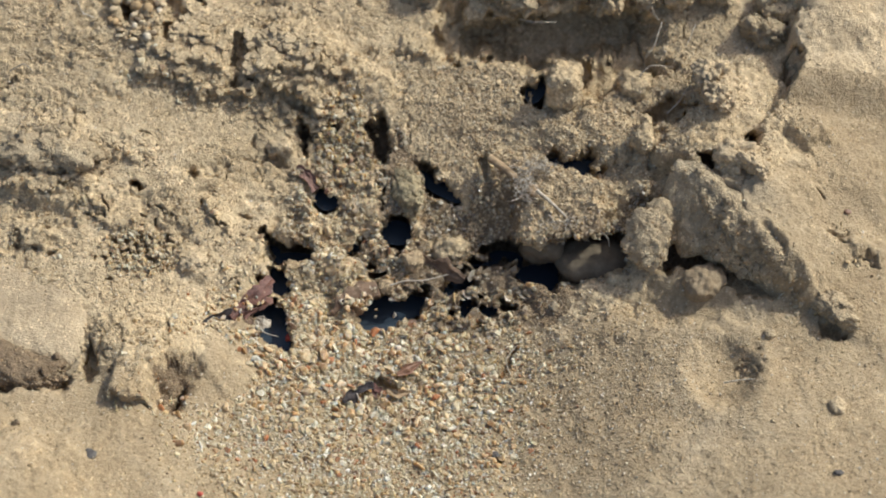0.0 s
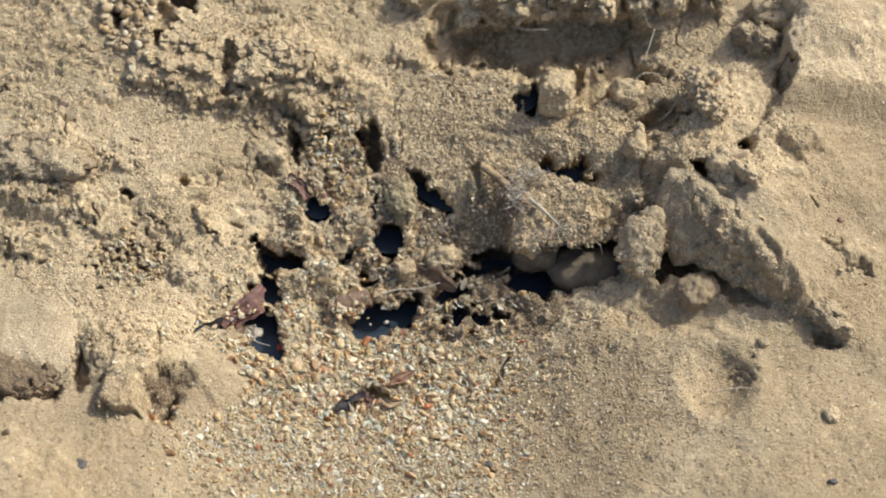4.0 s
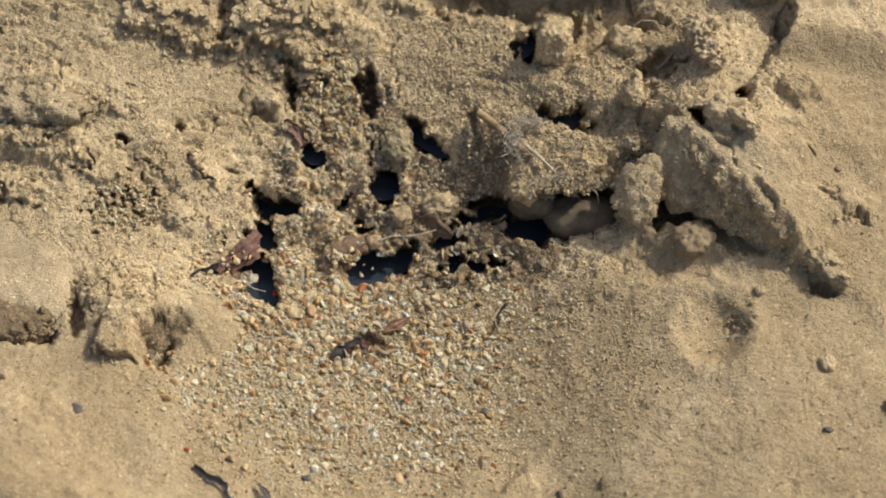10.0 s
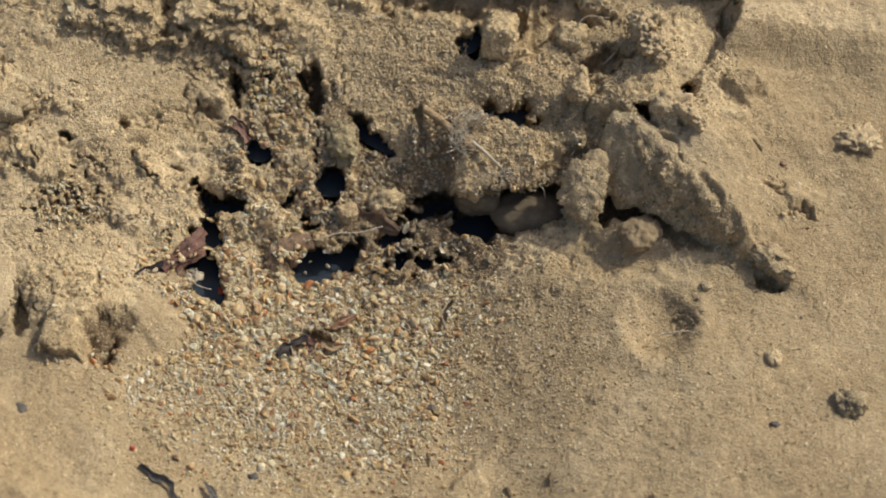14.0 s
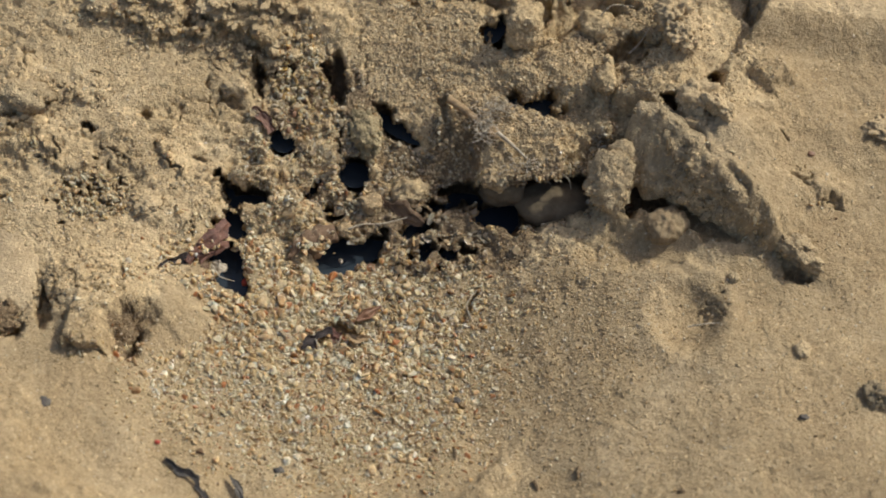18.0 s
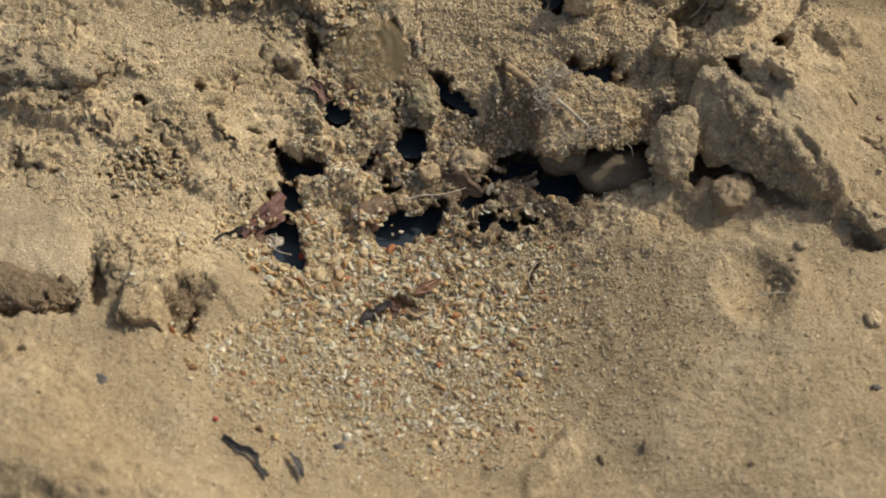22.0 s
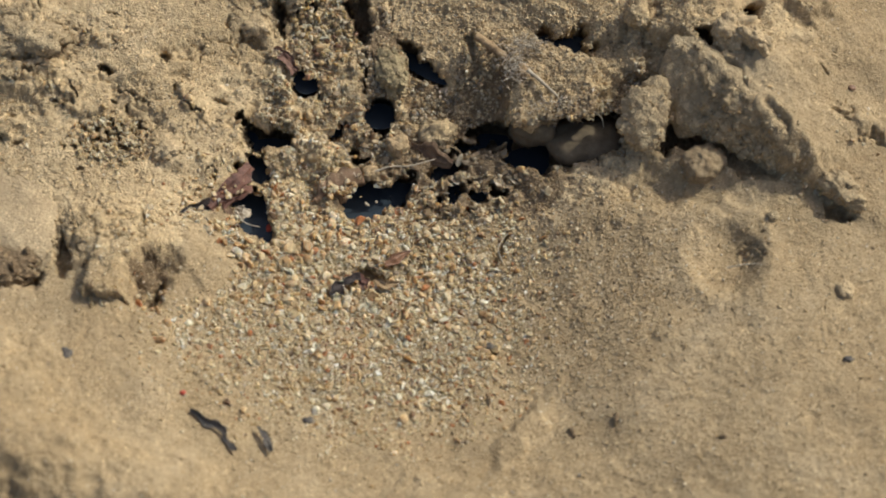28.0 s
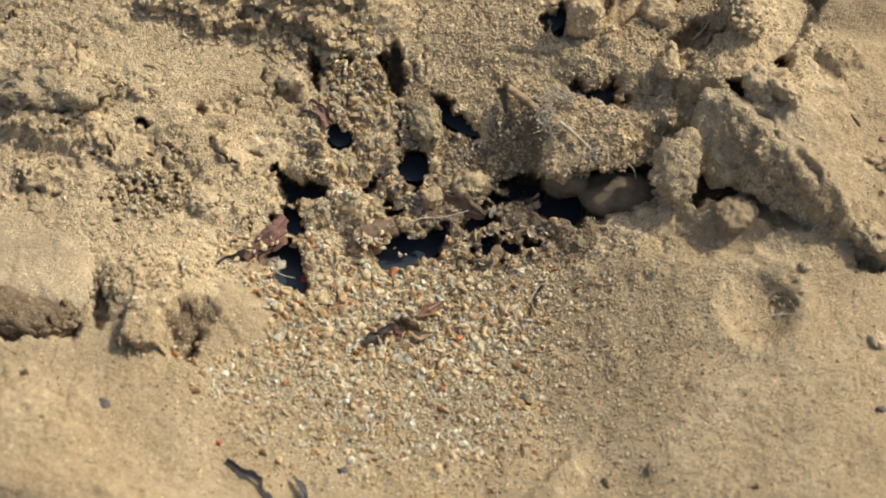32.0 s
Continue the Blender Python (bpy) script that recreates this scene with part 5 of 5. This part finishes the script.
tagged(new("leaf_litter", leaf_mesh("leaf_litter", [(-37.2, -43.4, 0.6), (-33.1, -46.3, 0.0), (-29.7, -50.1, -0.7)], [0.2, 0.7, 1.2], TOWARD, 0.2, 0.25, DARK, 16, 1.2)), "dark blue-grey rotted leaf on the sand", "litter")
tagged(new("leaf_litter", leaf_mesh("leaf_litter", [(-26.5, -45.5, -1.5), (-25.3, -47.9, -1.4), (-24.4, -50.3, -1.4)], [0.3, 0.8, 0.4], TOWARD, 0.2, 0.2, DARK, 17, 0.8)), "small dark rotted scrap of leaf on the sand", "litter")
for n, (x, y, a, b, turn) in enumerate([(-57.3, -35.2, 1.5, 1.0, 40), (-57.5, -34.5, 0.6, 0.8, 0), (68.3, -38.2, 0.9, 0.6, 10), (11.2, -28.5, 0.9, 0.7, 0), (-18.7, -43.6, 0.9, 0.7, 20),
                                        (30.8, -45.7, 0.5, 1.3, -10), (10.8, -39.1, 0.4, 1.4, 0), (23.9, -46.8, 0.5, 1.2, 30), (47.2, -50.9, 0.8, 0.5, 0), (-70.4, -29.2, 0.8, 0.6, 0)]):
    clod("litter_crumb", x, y, (0.85 * a, 0.85 * b, 0.38), DAMP_SHADE if n > 4 else DARK, "dark crumb of litter on the silt", "litter", 0.5, (0, 0, turn), 50 + n, "dark crumbs", detail=3, rough=0.3)

stalk("twig", [(10.3, 25.0, 9.6), (12.8, 22.9, 9.4), (15.5, 20.2, 9.0)], 0.8, 0.6, TWIG, "short brown twig lying across the slope", "twig", 1)
stalk("twig", [(18.8, 17.0, 10.2), (21.6, 15.0, 8.9), (24.0, 12.9, 7.9)], 0.35, 0.2, FIBRE, "thin pale twig lying on the slope", "twig", 5)
stalk("grass_stalk", [(-7.7, 3.7, -0.9), (-5.0, 4.3, -0.3), (-1.6, 4.6, -0.5), (2.8, 6.1, -0.7)], 0.20, 0.09, FIBRE, "thin pale grass stalk across the seep hole", "stalk", 2)
ROOTS = [
    [(-31.4, -4.3, -0.6), (-30.0, -6.3, -1.2), (-27.4, -6.9, -1.8)], [(22.2, 10.2, 5.0), (23.8, 9.7, 5.6), (24.4, 10.9, 6.6)],
    [(26.8, 11.2, 6.8), (27.4, 10.2, 5.6), (28.4, 9.8, 4.4)], [(29.8, 11.0, 6.4), (31.5, 10.0, 5.6), (32.0, 9.0, 4.0)],
    [(15.4, 22.6, 9.8), (17.4, 21.4, 10.2), (21.0, 23.2, 11.2)], [(41.1, 53.2, 23.8), (40.4, 49.6, 23.2), (41.6, 47.6, 22.0)],
    [(42.2, 47.7, 21.5), (40.8, 44.0, 19.5), (39.1, 42.1, 17.8)], [(48.4, 47.5, 21.0), (47.5, 45.4, 20.2), (46.6, 44.1, 18.7)],
    [(16.1, 49.8, 20.0), (18.6, 48.4, 20.7), (22.8, 49.1, 20.0)], [(42.8, 31.7, 14.3), (44.8, 33.0, 15.9), (46.6, 36.3, 16.0)],
    [(37.5, 38.1, 16.2), (39.9, 39.8, 18.2), (44.1, 40.3, 17.3)], [(-77.7, 37.7, 19.0), (-74.8, 37.6, 21.0), (-73.4, 37.5, 18.9)],
    [(50.5, -20.1, 4.0), (53.3, -19.9, 4.6), (56.0, -19.6, 4.4)], [(14.0, -12.7, -5.0), (13.3, -10.2, -4.2), (15.1, -7.3, -4.1)],
    [(-13.1, -17.6, -3.8), (-12.6, -19.1, -3.6), (-11.7, -19.4, -4.2)],
    [(-14.6, 9.3, 0.1), (-13.1, 8.5, 0.1), (-12.2, 7.2, -1.0)], [(-62.8, 47.4, 23.0), (-64.8, 47.9, 23.9), (-66.0, 50.6, 24.4)]]
for n, line in enumerate(ROOTS):
    stalk("root_fibre", line, 0.13, 0.06, FIBRE, "fine pale root fibre", "root", n)["group"] = "root fibres"


def hairs(name, places, mat, rng):
    """Short, thin, bent hairs and crumbs, three-sided."""
    n = len(places)
    way = rng.normal(size=(n, 3)) * np.array([1.0, 0.8, 0.5])
    way /= np.linalg.norm(way, axis=1)[:, None]
    bend = rng.normal(size=(n, 3)) * 0.45
    long = rng.uniform(0.25, 1.5, n)[:, None]
    thick = rng.uniform(0.04, 0.10, n)
    side = np.cross(way, rng.normal(size=(n, 3)))
    side /= np.linalg.norm(side, axis=1)[:, None]
    other = np.cross(way, side)
    rows = []
    for t, w in ((0, 0.5), (0.35, 1.0), (0.7, 0.8), (1.0, 0.15)):
        mid = places + long * (way * t + bend * t * t * 0.6)
        for a in (0, 2.1, 4.2):
            rows.append(mid + (thick * w)[:, None] * (math.cos(a) * side + math.sin(a) * other))
    p = np.stack(rows, 1)
    f = np.array([[3 * k + a, 3 * k + (a + 1) % 3, 3 * k + 3 + (a + 1) % 3, 3 * k + 3 + a] for k in range(3) for a in range(3)])
    me = mesh_of(name, p.reshape(-1, 3), (f[None] + 12 * np.arange(n)[:, None, None]).reshape(-1, 4))
    me.materials.append(mat)
    return me


def fuzz(name, x, y, z, n, spread, mat, label, rng, radii=(0.05, 0.19)):
    """A tuft of crumbs and short pale hairs."""
    d = rng.normal(size=(n, 3)) * np.array(spread)
    if radii[1] < 0.2:
        return tagged(new(name, hairs(name, np.array([x, y, z]) + d, mat, rng)), label, "root fuzz", kind="stuff")
    me = grain_mesh(name, np.array([x, y, z]) + d, rng.uniform(*radii, n), 1, rng, 0.6, 0.3)
    me.materials.append(mat)
    return tagged(new(name, me), label, "root fuzz", kind="stuff")


fuzz("root_fuzz", 16.6, 18.6, 9.5, 260, (1.0, 1.7, 0.5), FUZZ, "pale grey fuzz and crumbs along a twig", RNG)
fuzz("stuck_sand", -13.7, 0.4, -1.8, 60, (1.9, 1.3, 0.35), QUARTZ, "sand grains stuck to a curled leaf", RNG, (0.25, 0.6))
fuzz("stuck_sand", -33.4, -1.7, 1.3, 30, (2.6, 1.6, 0.3), QUARTZ, "sand grains stuck to a torn leaf", RNG, (0.2, 0.5))
fuzz("root_fuzz", 23.8, 11.6, 7.2, 160, (3.6, 0.6, 0.7), FUZZ, "whitish crumbs along the edge of a ledge", RNG)
fuzz("root_fuzz", 19.2, 22.6, 10.4, 200, (1.7, 0.9, 0.5), FUZZ, "pale grey fuzz and crumbs beside a hole", RNG)
clod("red_speck", -26.0, -4.6, (0.55, 0.7, 0.55), RED, "tiny bright red speck beside a hole", "speck", 1.2, seed=70, detail=3, lump=0.1, rough=0.05)
clod("red_speck", -38.6, -40.4, (0.5, 0.4, 0.4), RED, "tiny red speck on the sand", "speck", 0.6, seed=71, detail=3, lump=0.1, rough=0.05)
clod("red_speck", 73.9, 10.8, (0.7, 0.5, 0.3), HUSK, "red-brown speck on smooth sand", "speck", 0.2, seed=72, detail=3, lump=0.2)


# ---- what moves ----
def loose_grain(x, y, z, r, mat, label, seed, group=""):
    me = grain_mesh("sand_grain", [(0, 0, 0)], [r], 2, np.random.default_rng(seed), 0.4, 0.55, True)
    me.materials.append(mat)
    ob = tagged(new("sand_grain", me), label, "sand grain", group)
    ob.location = Vector((x, y, z)) * MM
    return ob


BOIL = np.random.default_rng(31)
DANCERS = []
for k in range(70):
    a, d = BOIL.uniform(0, 2 * np.pi), math.sqrt(BOIL.random())
    gx, gy = -16.3 + 5.4 * d * math.cos(a), 26.6 + 8.0 * d * math.sin(a)
    sx, sy, sz, sd = (float(v[0]) for v in surface(np.array([gx]), np.array([gy])))
    r = BOIL.uniform(0.3, 0.62)
    mat = (WHITE, OCHRE, TWIG, OLIVE, OCHRE, TWIG, HUSK)[k % 7]
    DANCERS.append((loose_grain(sx, sy, sz + 0.4 * r, r, mat, "loose sand grain stirred by the seeping water", 100 + k, "stirred grains"), (sx, sy, sz + 0.4 * r)))
HOLE = (-8.5, -0.3, -3.5)
tossed = loose_grain(*HOLE, 0.62, FIBRE, "pale sand grain tossed about in the seep hole", 160)
tossed_small = loose_grain(*HOLE, 0.34, FIBRE, "tiny pale sand grain tossed about in the seep hole", 161)


# when the spring heaves, and where: seconds, then millimetres
SURGES = [(19.0, -14.0, 24.2, 5.2), (22.0, -14.6, 29.0, 9.4)]


def bubble():
    """A low dome of clear, sandy water with rings, which the spring heaves up now and then."""
    v, f = ICO[5]
    r = np.linalg.norm(v[:, :2], axis=1)
    low = v * np.array([7.4, 6.8, 2.4])
    low[:, 2] += 0.16 * np.cos(r * 24) * (v[:, 2] > 0) * (1 - r ** 4) + 0.42 * low[:, 1]
    me = mesh_of("water_bubble", low, f)
    me.materials.append(MURK)
    return tagged(new("water_bubble", me), "low dome of rippling sandy water heaved up by the spring", "water")


dome = bubble()


def motions():
    """Grains that the seeping water lifts, turns and drops."""
    rng = np.random.default_rng(77)
    for ob, (x, y, z) in DANCERS:
        rows, turn, t = [], rng.uniform(-30, 30, 3), 0.0
        while t < 32.0:
            lift = max(0.0, rng.normal(0.1, 0.45))
            dx, dy = rng.normal(0, 0.45, 2)
            turn = turn + rng.uniform(-30, 30, 3)
            rows.append((t, pose((x + dx) * MM, (y + dy) * MM, (z + lift) * MM, *turn)))
            t = round(t + rng.choice([0.2, 0.3, 0.4, 0.6]), 1)
        rows.append((32.0, rows[-1][1]))
        walk(ob, rows)
    for ob, wide, tall, size in ((tossed, 2.2, 1.6, 1), (tossed_small, 3.0, 2.0, 2)):
        rows, turn, t = [], np.zeros(3), 0.0
        while t < 32.0:
            turn = turn + rng.uniform(-35, 35, 3)
            dx, dz = rng.uniform(-wide, wide), rng.uniform(0.0, tall)
            rows.append((t, pose((HOLE[0] + dx) * MM, (HOLE[1] + 0.3 * dx - 0.6) * MM, (HOLE[2] - 0.9 + dz) * MM, *turn)))
            t = round(t + rng.choice([0.1, 0.2, 0.2]), 1)
        rows.append((32.0, rows[-1][1]))
        walk(ob, rows)
    rows, under = [], -26.0
    for t, x, y, z in SURGES:
        for dt, dz in ((-0.5, under), (-0.1, -6.0), (0.0, -0.9), (0.1, -6.0), (0.5, under)):
            rows.append((t + dt, pose(x * MM, y * MM, (z + dz) * MM)))
    walk(dome, [(0.0, rows[0][1])] + rows + [(32.0, rows[-1][1])])
    x, y, z = perch.location / MM
    rows, t = [], 0.0
    while t < 32.0:
        dx, dz, turn = rng.normal(0, 0.12), abs(rng.normal(0, 0.15)), rng.uniform(-12, 12, 3)
        rows.append((t, pose((x + dx) * MM, y * MM, (z + dz) * MM, *turn)))
        t = round(t + rng.choice([0.2, 0.3, 0.5]), 1)
    rows.append((32.0, rows[-1][1]))
    walk(perch, rows)


motions()
